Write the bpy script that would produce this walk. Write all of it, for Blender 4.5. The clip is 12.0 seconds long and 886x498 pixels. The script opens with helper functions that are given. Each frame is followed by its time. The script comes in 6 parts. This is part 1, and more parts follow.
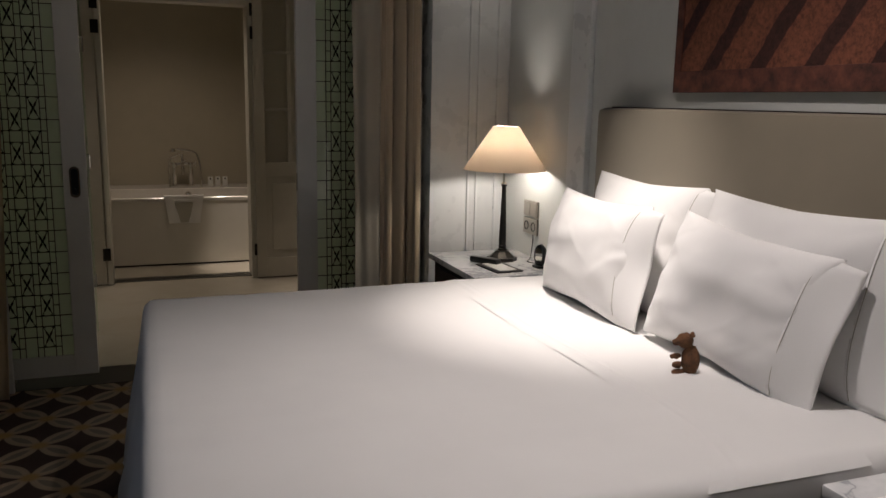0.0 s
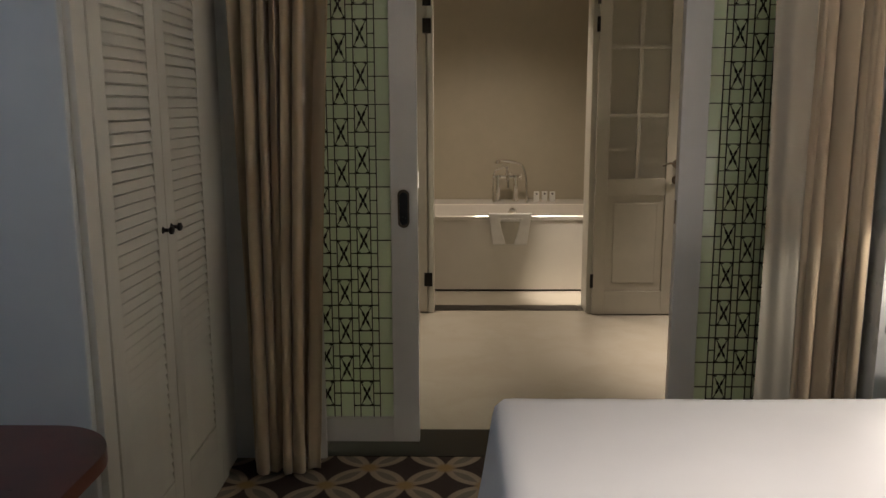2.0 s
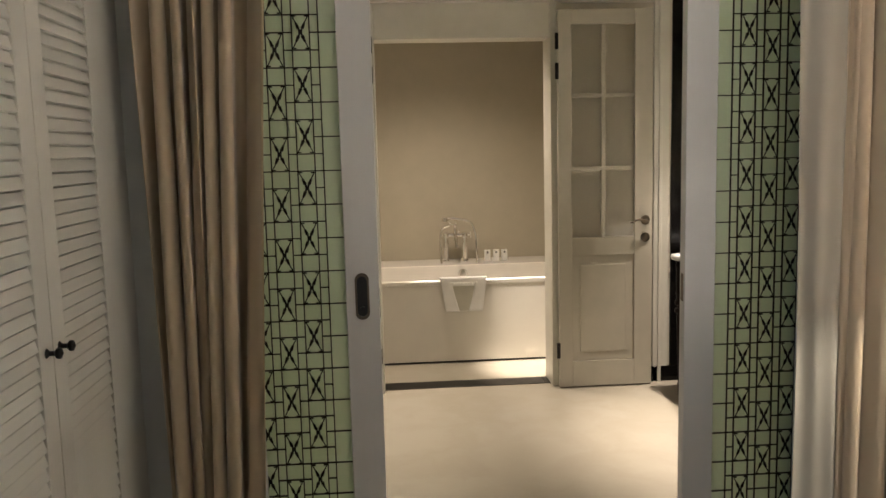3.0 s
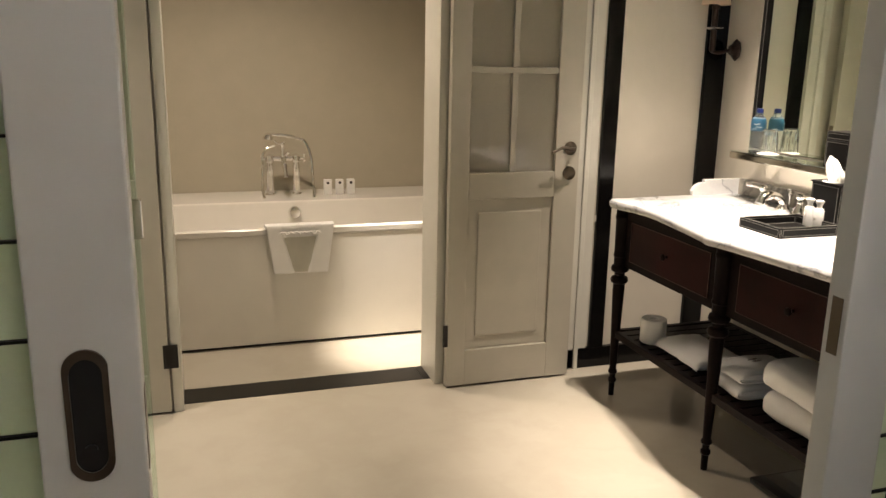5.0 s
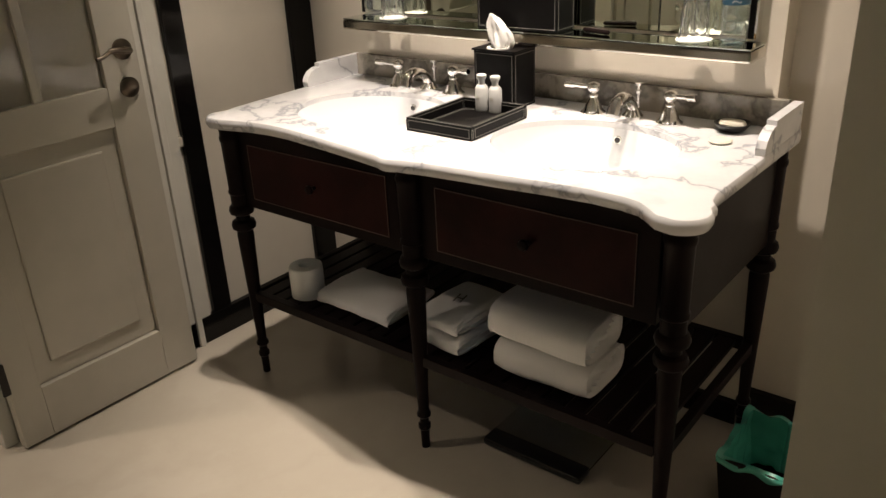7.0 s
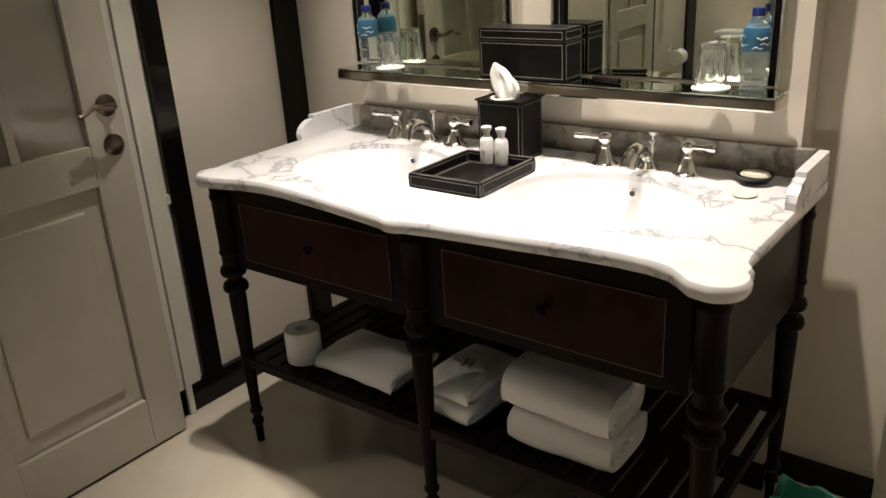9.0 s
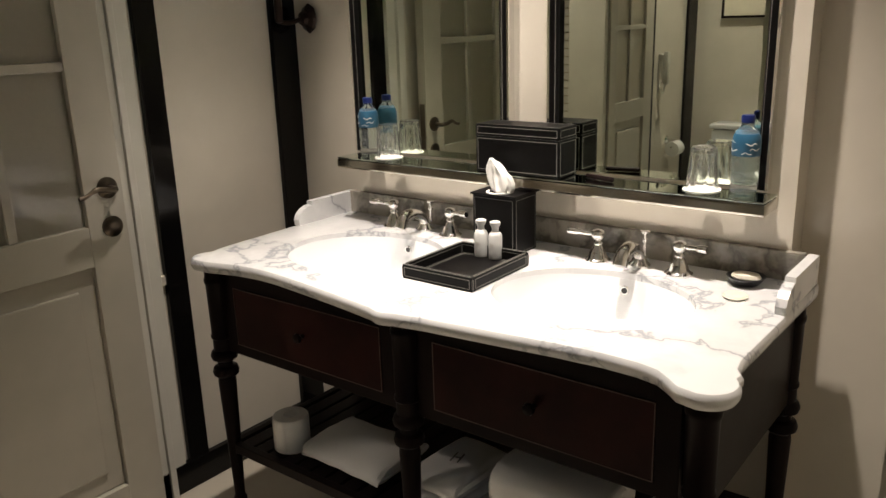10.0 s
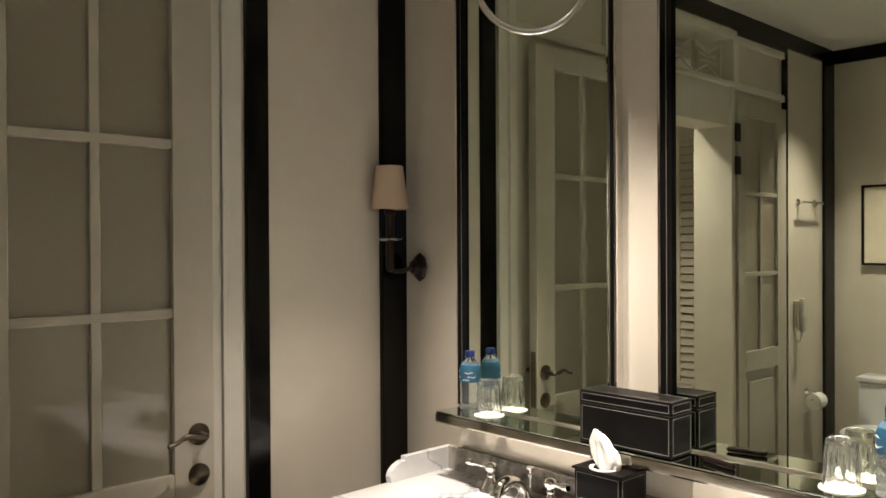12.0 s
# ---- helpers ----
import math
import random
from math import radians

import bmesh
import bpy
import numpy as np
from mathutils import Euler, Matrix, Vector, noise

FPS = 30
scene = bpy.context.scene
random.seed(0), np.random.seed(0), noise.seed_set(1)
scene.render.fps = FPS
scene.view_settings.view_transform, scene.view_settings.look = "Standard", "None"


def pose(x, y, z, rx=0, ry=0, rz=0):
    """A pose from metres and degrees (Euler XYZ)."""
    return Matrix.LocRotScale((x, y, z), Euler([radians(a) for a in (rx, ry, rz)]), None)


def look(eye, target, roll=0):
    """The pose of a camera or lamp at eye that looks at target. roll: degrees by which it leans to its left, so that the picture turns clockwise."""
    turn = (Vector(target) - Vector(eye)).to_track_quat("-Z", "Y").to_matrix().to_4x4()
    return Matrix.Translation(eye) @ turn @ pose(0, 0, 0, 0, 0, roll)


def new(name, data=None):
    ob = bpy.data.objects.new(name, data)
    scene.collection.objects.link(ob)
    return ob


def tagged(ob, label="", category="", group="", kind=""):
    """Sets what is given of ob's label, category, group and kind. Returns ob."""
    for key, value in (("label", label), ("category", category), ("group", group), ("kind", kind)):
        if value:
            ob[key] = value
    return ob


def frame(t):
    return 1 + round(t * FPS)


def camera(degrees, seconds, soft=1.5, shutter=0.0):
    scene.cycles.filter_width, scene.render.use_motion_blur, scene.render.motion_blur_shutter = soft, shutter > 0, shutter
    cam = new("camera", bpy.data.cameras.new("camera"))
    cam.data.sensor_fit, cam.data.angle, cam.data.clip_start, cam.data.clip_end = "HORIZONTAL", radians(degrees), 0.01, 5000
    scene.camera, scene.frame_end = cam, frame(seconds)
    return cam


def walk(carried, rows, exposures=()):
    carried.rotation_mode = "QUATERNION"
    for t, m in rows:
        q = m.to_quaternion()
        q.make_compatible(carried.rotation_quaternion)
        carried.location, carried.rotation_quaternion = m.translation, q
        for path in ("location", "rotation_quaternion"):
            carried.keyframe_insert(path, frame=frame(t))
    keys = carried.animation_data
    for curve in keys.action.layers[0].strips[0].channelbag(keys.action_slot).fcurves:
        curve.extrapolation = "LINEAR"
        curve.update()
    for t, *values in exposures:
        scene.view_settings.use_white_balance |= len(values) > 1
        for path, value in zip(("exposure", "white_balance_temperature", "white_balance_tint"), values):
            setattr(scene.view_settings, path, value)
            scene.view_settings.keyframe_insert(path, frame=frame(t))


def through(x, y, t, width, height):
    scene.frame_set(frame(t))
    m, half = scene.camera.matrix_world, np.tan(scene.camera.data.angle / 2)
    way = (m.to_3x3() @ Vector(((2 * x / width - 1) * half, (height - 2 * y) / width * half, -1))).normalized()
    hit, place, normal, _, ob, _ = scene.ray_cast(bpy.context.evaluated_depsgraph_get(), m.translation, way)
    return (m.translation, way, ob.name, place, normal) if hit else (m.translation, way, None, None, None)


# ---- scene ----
cam = camera(57.6, 12.0)
PATH = [
    (0, (-0.059, -0.107, 1.505), (0.62, 1.739, 1.143), 1.1),
    (0.5, (-0.008, 0.072, 1.495), (0.287, 2.01, 1.098), 1.3),
    (1, (-0.049, 0.326, 1.489), (0.014, 2.282, 1.073), 1.2),
    (1.5, (-0.126, 0.686, 1.487), (-0.124, 2.645, 1.087), 0.6),
    (2, (-0.192, 1.069, 1.489), (-0.226, 3.037, 1.134), -0.2),
    (2.5, (-0.293, 1.378, 1.532), (-0.236, 3.36, 1.269), -0.4),
    (2.7, (-0.328, 1.487, 1.544), (-0.232, 3.472, 1.318), -0.9),
    (4.3, (-0.334, 2.816, 1.485), (0.028, 4.731, 1.038), -0.3),
    (4.5, (-0.332, 3.01, 1.464), (0.08, 4.912, 1.004), 0.1),
    (5, (-0.291, 3.44, 1.465), (0.304, 5.291, 0.996), 1.1),
    (5.5, (-0.243, 3.801, 1.492), (0.552, 5.575, 1.021), 0.4),
    (6, (-0.106, 4.108, 1.497), (0.824, 5.799, 0.97), -0.6),
    (6.5, (0.006, 4.322, 1.474), (1.219, 5.763, 0.8), -1.4),
    (7, (0.054, 4.46, 1.458), (1.466, 5.615, 0.64), -2.8),
    (7.2, (0.097, 4.507, 1.445), (1.518, 5.609, 0.569), -3.7),
    (8.8, (0.139, 4.58, 1.469), (1.578, 5.73, 0.69), -4.1),
    (9, (0.139, 4.582, 1.463), (1.601, 5.734, 0.731), -3.5),
    (9.5, (0.142, 4.577, 1.481), (1.64, 5.736, 0.839), -2.5),
    (10, (0.154, 4.571, 1.501), (1.67, 5.752, 0.948), -1.8),
    (10.5, (0.16, 4.569, 1.512), (1.691, 5.776, 1.068), -1.3),
    (11, (0.194, 4.552, 1.531), (1.685, 5.845, 1.203), -0.7),
    (11.5, (0.242, 4.546, 1.549), (1.666, 5.938, 1.368), -0.1),
    (12, (0.305, 4.598, 1.591), (1.675, 6.054, 1.577), -0.3),
]
walk(cam, [(t, look(eye, target, roll)) for t, eye, target, roll in PATH],
     [(0, -2.25, 6650, 14), (0.5, -2.12, 6650, 14), (1, -1.83, 6650, 14), (1.5, -1.4, 6700, 13), (2, -0.9, 6750, 12), (2.5, -0.18, 6750, 11), (2.7, -0.08, 6750, 11), (4.5, 0.22, 6700, 10),
      (5.5, -0.33, 6750, 12), (6.5, -0.8, 6700, 12), (7, -0.9, 6600, 12), (9, -0.85, 6350, 10), (10.5, -0.98, 6350, 10), (11.5, -0.8, 6400, 10), (12, -0.48, 6450, 10)])


# ---- world and light ----
world = bpy.data.worlds.new("world")
scene.world = world
world.use_nodes = True
world.node_tree.nodes["Background"].inputs[0].default_value = (0.35, 0.45, 0.6, 1)
world.node_tree.nodes["Background"].inputs[1].default_value = 0.02


def lamp(name, kind, at, power, colour, size=0.05, target=None, angle=90, blend=0.6):
    d = bpy.data.lights.new(name, kind)
    d.energy, d.color = power, colour
    if kind == "SPOT":
        d.spot_size, d.spot_blend, d.shadow_soft_size = radians(angle), blend, size
    elif kind == "POINT":
        d.shadow_soft_size = size
    else:
        d.shape, d.size, d.size_y = "RECTANGLE", size[0], size[1]
    ob = new(name, d)
    ob.matrix_world = look(at, target or (at[0], at[1] + 0.001, at[2] - 1))
    return ob


WARM, SOFTWARM, COOL = (1.0, 0.80, 0.58), (1.0, 0.845, 0.69), (0.62, 0.78, 1.0)
CEIL = 2.86
LIGHTS = [
    ("downlight_beam", (1.58, 5.38), 450, 58), ("downlight_beam", (1.58, 6.06), 360, 58),
    # (0.25, 5.75) is an added fill for floor light the mirrors throw back
    ("downlight_beam", (0.25, 5.75), 14, 66), ("downlight_beam", (-1.18, 6.31), 200, 80),
]
for nm, (x, y), p, ang in LIGHTS:
    lamp(nm, "SPOT", (x, y, CEIL - 0.03), p, (1, 0.87, 0.745), 0.03, (x + (0.13 if x > 1 else 0), y + (0.001 if y < 6 else -0.06), 0.885), ang, 0.8)
lamp("alcove_beam", "SPOT", (0.70, 7.20, 2.6), 850, (1, 0.89, 0.77), 0.04, (0.70, 7.23, 0), 21, 1.0)
lamp("alcove_beam_low", "SPOT", (0.0, 7.24, 2.6), 150, SOFTWARM, 0.05, (0.1, 7.4, 0), 130, 1.0)
lamp("bed_beam", "SPOT", (1.2, 2.35, 2.8), 830, (1, 0.93, 0.86), 0.03, (1.36, 2.40, 0.75), 44, 1.0)
lamp("bed_wash", "SPOT", (0.95, 1.6, 2.8), 440, (1, 0.93, 0.89), 0.05, None, 97, 1.0)
# added fill, no known fixture: brightens the bed's near flank and the nightstand
lamp("near_bed_fill", "SPOT", (1.2, 0.0, 2.8), 130, (1, 0.93, 0.89), 0.05, None, 84, 1.0)
lamp("bedside_bulb", "POINT", (1.60, 3.54, 1.27), 34, (1, 0.95, 0.88), 0.03)
lamp("window_sky", "AREA", (-2.38, 1.5, 1.5), 19, (0.45, 0.68, 1.0), (1.4, 1.5), (0.0, 1.6, 0.5))


# ---- materials ----
def nodes_of(name):
    m = bpy.data.materials.new(name)
    m.use_nodes = True
    nt = m.node_tree
    return m, nt, nt.nodes["Principled BSDF"]


def noise_tex(nt, scale, detail=4, rough=0.55, coord="Object", stretch=(1, 1, 1)):
    tc, mp, n = nt.nodes.new("ShaderNodeTexCoord"), nt.nodes.new("ShaderNodeMapping"), nt.nodes.new("ShaderNodeTexNoise")
    mp.inputs["Scale"].default_value = stretch
    n.inputs["Scale"].default_value, n.inputs["Detail"].default_value, n.inputs["Roughness"].default_value = scale, detail, rough
    nt.links.new(tc.outputs[coord], mp.inputs[0])
    nt.links.new(mp.outputs[0], n.inputs["Vector"])
    return n


def ramp(nt, src, stops):
    r = nt.nodes.new("ShaderNodeValToRGB")
    while len(r.color_ramp.elements) < len(stops):
        r.color_ramp.elements.new(0.5)
    for e, (p, c) in zip(r.color_ramp.elements, stops):
        e.position, e.color = p, (*c, 1)
    nt.links.new(src, r.inputs[0])
    return r


def bump(nt, b, src, strength, dist):
    n = nt.nodes.new("ShaderNodeBump")
    n.inputs["Strength"].default_value, n.inputs["Distance"].default_value = strength, dist
    nt.links.new(src, n.inputs["Height"])
    nt.links.new(n.outputs[0], b.inputs["Normal"])


def plain(name, colour, rough=0.5, metal=0.0, spec=0.5, vary=0.08, scale=6, grain=60, relief=0.1, dist=0.001, coat=0.0, stretch=(1, 1, 1)):
    """A surface of one base colour, with soft stains, a fine grain and worn gloss."""
    m, nt, b = nodes_of(name)
    big, fine = noise_tex(nt, scale, 3, 0.6), noise_tex(nt, grain, 4, 0.6, stretch=stretch)
    lo, hi = [max(0, c * (1 - vary)) for c in colour], [min(1, c * (1 + vary)) for c in colour]
    nt.links.new(ramp(nt, big.outputs[0], [(0.3, lo), (0.7, hi)]).outputs[0], b.inputs["Base Color"])
    rr = nt.nodes.new("ShaderNodeMapRange")
    rr.inputs[3].default_value, rr.inputs[4].default_value = max(0.02, rough * 0.8), min(1, rough * 1.2)
    nt.links.new(big.outputs[0], rr.inputs[0])
    nt.links.new(rr.outputs[0], b.inputs["Roughness"])
    b.inputs["Metallic"].default_value = metal
    b.inputs["Coat Weight"].default_value = coat
    b.inputs["Specular IOR Level"].default_value = spec
    if relief:
        bump(nt, b, fine.outputs[0], relief, dist)
    return m


def fabric(name, colour, weave=500, vary=0.06, rough=0.9, relief=0.25, sheen=0.2):
    m = plain(name, colour, rough, 0, 0.3, vary, 3, weave, relief, 0.0006)
    m.node_tree.nodes["Principled BSDF"].inputs["Sheen Weight"].default_value = sheen
    return m


def marble(name, base, vein, scale=2.2, rough=0.12, amount=0.06):
    m, nt, b = nodes_of(name)
    warp = noise_tex(nt, 2.5, 5, 0.6)
    tc = nt.nodes.new("ShaderNodeTexCoord")
    mix = nt.nodes.new("ShaderNodeVectorMath")
    mix.operation = "MULTIPLY_ADD"
    mix.inputs[1].default_value = (0.5, 0.5, 0.5)
    nt.links.new(warp.outputs["Color"], mix.inputs[0])
    nt.links.new(tc.outputs["Object"], mix.inputs[2])
    n = nt.nodes.new("ShaderNodeTexNoise")
    n.inputs["Scale"].default_value, n.inputs["Detail"].default_value = scale, 6
    nt.links.new(mix.outputs[0], n.inputs["Vector"])
    mid = [0.5 * (a + c) + 0.25 * (a - c) for a, c in zip(base, vein)]
    r = ramp(nt, n.outputs[0], [(0.40, base), (0.5 - amount / 2, mid), (0.5, vein), (0.5 + amount / 2, mid), (0.62, base)])
    nt.links.new(r.outputs[0], b.inputs["Base Color"])
    b.inputs["Roughness"].default_value = rough
    return m


def carpet_material():
    """Overlapping circles woven at 45 degrees: dark stars, grey-brown petals, gold crossings."""
    m, nt, b = nodes_of("carpet_weave")
    tc, mp = nt.nodes.new("ShaderNodeTexCoord"), nt.nodes.new("ShaderNodeMapping")
    side = 0.2235
    mp.vector_type = "TEXTURE"
    mp.inputs["Location"].default_value = (-0.713, 4.20, 0)
    mp.inputs["Rotation"].default_value = (0, 0, radians(45))
    mp.inputs["Scale"].default_value = (side, side, 1)
    nt.links.new(tc.outputs["Object"], mp.inputs[0])
    sep = nt.nodes.new("ShaderNodeSeparateXYZ")
    nt.links.new(mp.outputs[0], sep.inputs[0])

    def calc(op, a, c=None, d=None):
        n = nt.nodes.new("ShaderNodeMath")
        n.operation = op
        for i, v in enumerate((a, c, d)):
            if v is None:
                continue
            if isinstance(v, (int, float)):
                n.inputs[i].default_value = v
            else:
                nt.links.new(v, n.inputs[i])
        return n.outputs[0]

    def cell(v):
        return calc("ABSOLUTE", calc("SUBTRACT", calc("FRACT", calc("ADD", v, 0.5)), 0.5))

    u, v = cell(sep.outputs[0]), cell(sep.outputs[1])
    a, c = calc("MAXIMUM", u, v), calc("MINIMUM", u, v)
    far = calc("SQRT", calc("ADD", calc("POWER", calc("SUBTRACT", 1.0, a), 2.0), calc("POWER", c, 2.0)))
    node = calc("SQRT", calc("ADD", calc("POWER", calc("SUBTRACT", 0.5, a), 2.0), calc("POWER", calc("SUBTRACT", 0.5, c), 2.0)))
    petal = ramp(nt, far, [(0.0, (0.16, 0.13, 0.10)), (0.57, (0.17, 0.14, 0.105)), (0.60, (0.32, 0.25, 0.18)), (0.70, (0.30, 0.235, 0.165)), (0.725, (0.035, 0.018, 0.012))])
    gold = ramp(nt, node, [(0.10, (1, 1, 1)), (0.21, (0, 0, 0))])
    mix = nt.nodes.new("ShaderNodeMix")
    mix.data_type = "RGBA"
    nt.links.new(gold.outputs[0], mix.inputs["Factor"])
    nt.links.new(petal.outputs[0], mix.inputs["A"])
    mix.inputs["B"].default_value = (0.30, 0.19, 0.07, 1)
    fine = noise_tex(nt, 420, 3, 0.7)
    mul = nt.nodes.new("ShaderNodeMix")
    mul.data_type, mul.blend_type = "RGBA", "MULTIPLY"
    mul.inputs["Factor"].default_value = 0.8
    nt.links.new(mix.outputs["Result"], mul.inputs["A"])
    nt.links.new(ramp(nt, fine.outputs[0], [(0.3, (0.55, 0.55, 0.55)), (0.7, (1.25, 1.25, 1.25))]).outputs[0], mul.inputs["B"])
    nt.links.new(mul.outputs["Result"], b.inputs["Base Color"])
    b.inputs["Roughness"].default_value = 0.95
    bump(nt, b, fine.outputs[0], 0.6, 0.003)
    return m


def glass(name, colour=(1, 1, 1), rough=0.0, ior=1.45, trans=1.0):
    m, nt, b = nodes_of(name)
    b.inputs["Base Color"].default_value = (*colour, 1)
    b.inputs["Roughness"].default_value, b.inputs["IOR"].default_value = rough, ior
    b.inputs["Transmission Weight"].default_value = trans
    b.inputs["Specular IOR Level"].default_value = 0.5
    return m


def frosted(name, through, face):
    """Etched glass: part of the light scatters through, part off the face, under a glossy front."""
    m, nt, b = nodes_of(name)
    grain = noise_tex(nt, 90, 4, 0.7)
    nt.links.new(ramp(nt, grain.outputs[0], [(0.3, [c * 0.94 for c in face]), (0.7, [c * 1.06 for c in face])]).outputs[0], b.inputs["Base Color"])
    b.inputs["Roughness"].default_value = 0.45
    b.inputs["Coat Weight"].default_value, b.inputs["Coat Roughness"].default_value = 1.0, 0.06
    t = nt.nodes.new("ShaderNodeBsdfTranslucent")
    t.inputs[0].default_value = (*through, 1)
    mix = nt.nodes.new("ShaderNodeAddShader")
    nt.links.new(b.outputs[0], mix.inputs[0])
    nt.links.new(t.outputs[0], mix.inputs[1])
    nt.links.new(mix.outputs[0], nt.nodes["Material Output"].inputs[0])
    return m


def shade_material(name, colour, through):
    """Thin cloth that lets part of the bulb's light through."""
    m, nt, b = nodes_of(name)
    b.inputs["Base Color"].default_value = (*colour, 1)
    b.inputs["Roughness"].default_value = 0.8
    t = nt.nodes.new("ShaderNodeBsdfTranslucent")
    t.inputs[0].default_value = (*through, 1)
    mix = nt.nodes.new("ShaderNodeMixShader")
    mix.inputs[0].default_value = 0.12
    nt.links.new(b.outputs[0], mix.inputs[1])
    nt.links.new(t.outputs[0], mix.inputs[2])
    nt.links.new(mix.outputs[0], nt.nodes["Material Output"].inputs[0])
    return m


def glow(name, colour, strength):
    m, nt, b = nodes_of(name)
    b.inputs["Emission Color"].default_value, b.inputs["Emission Strength"].default_value = (*colour, 1), strength
    return m


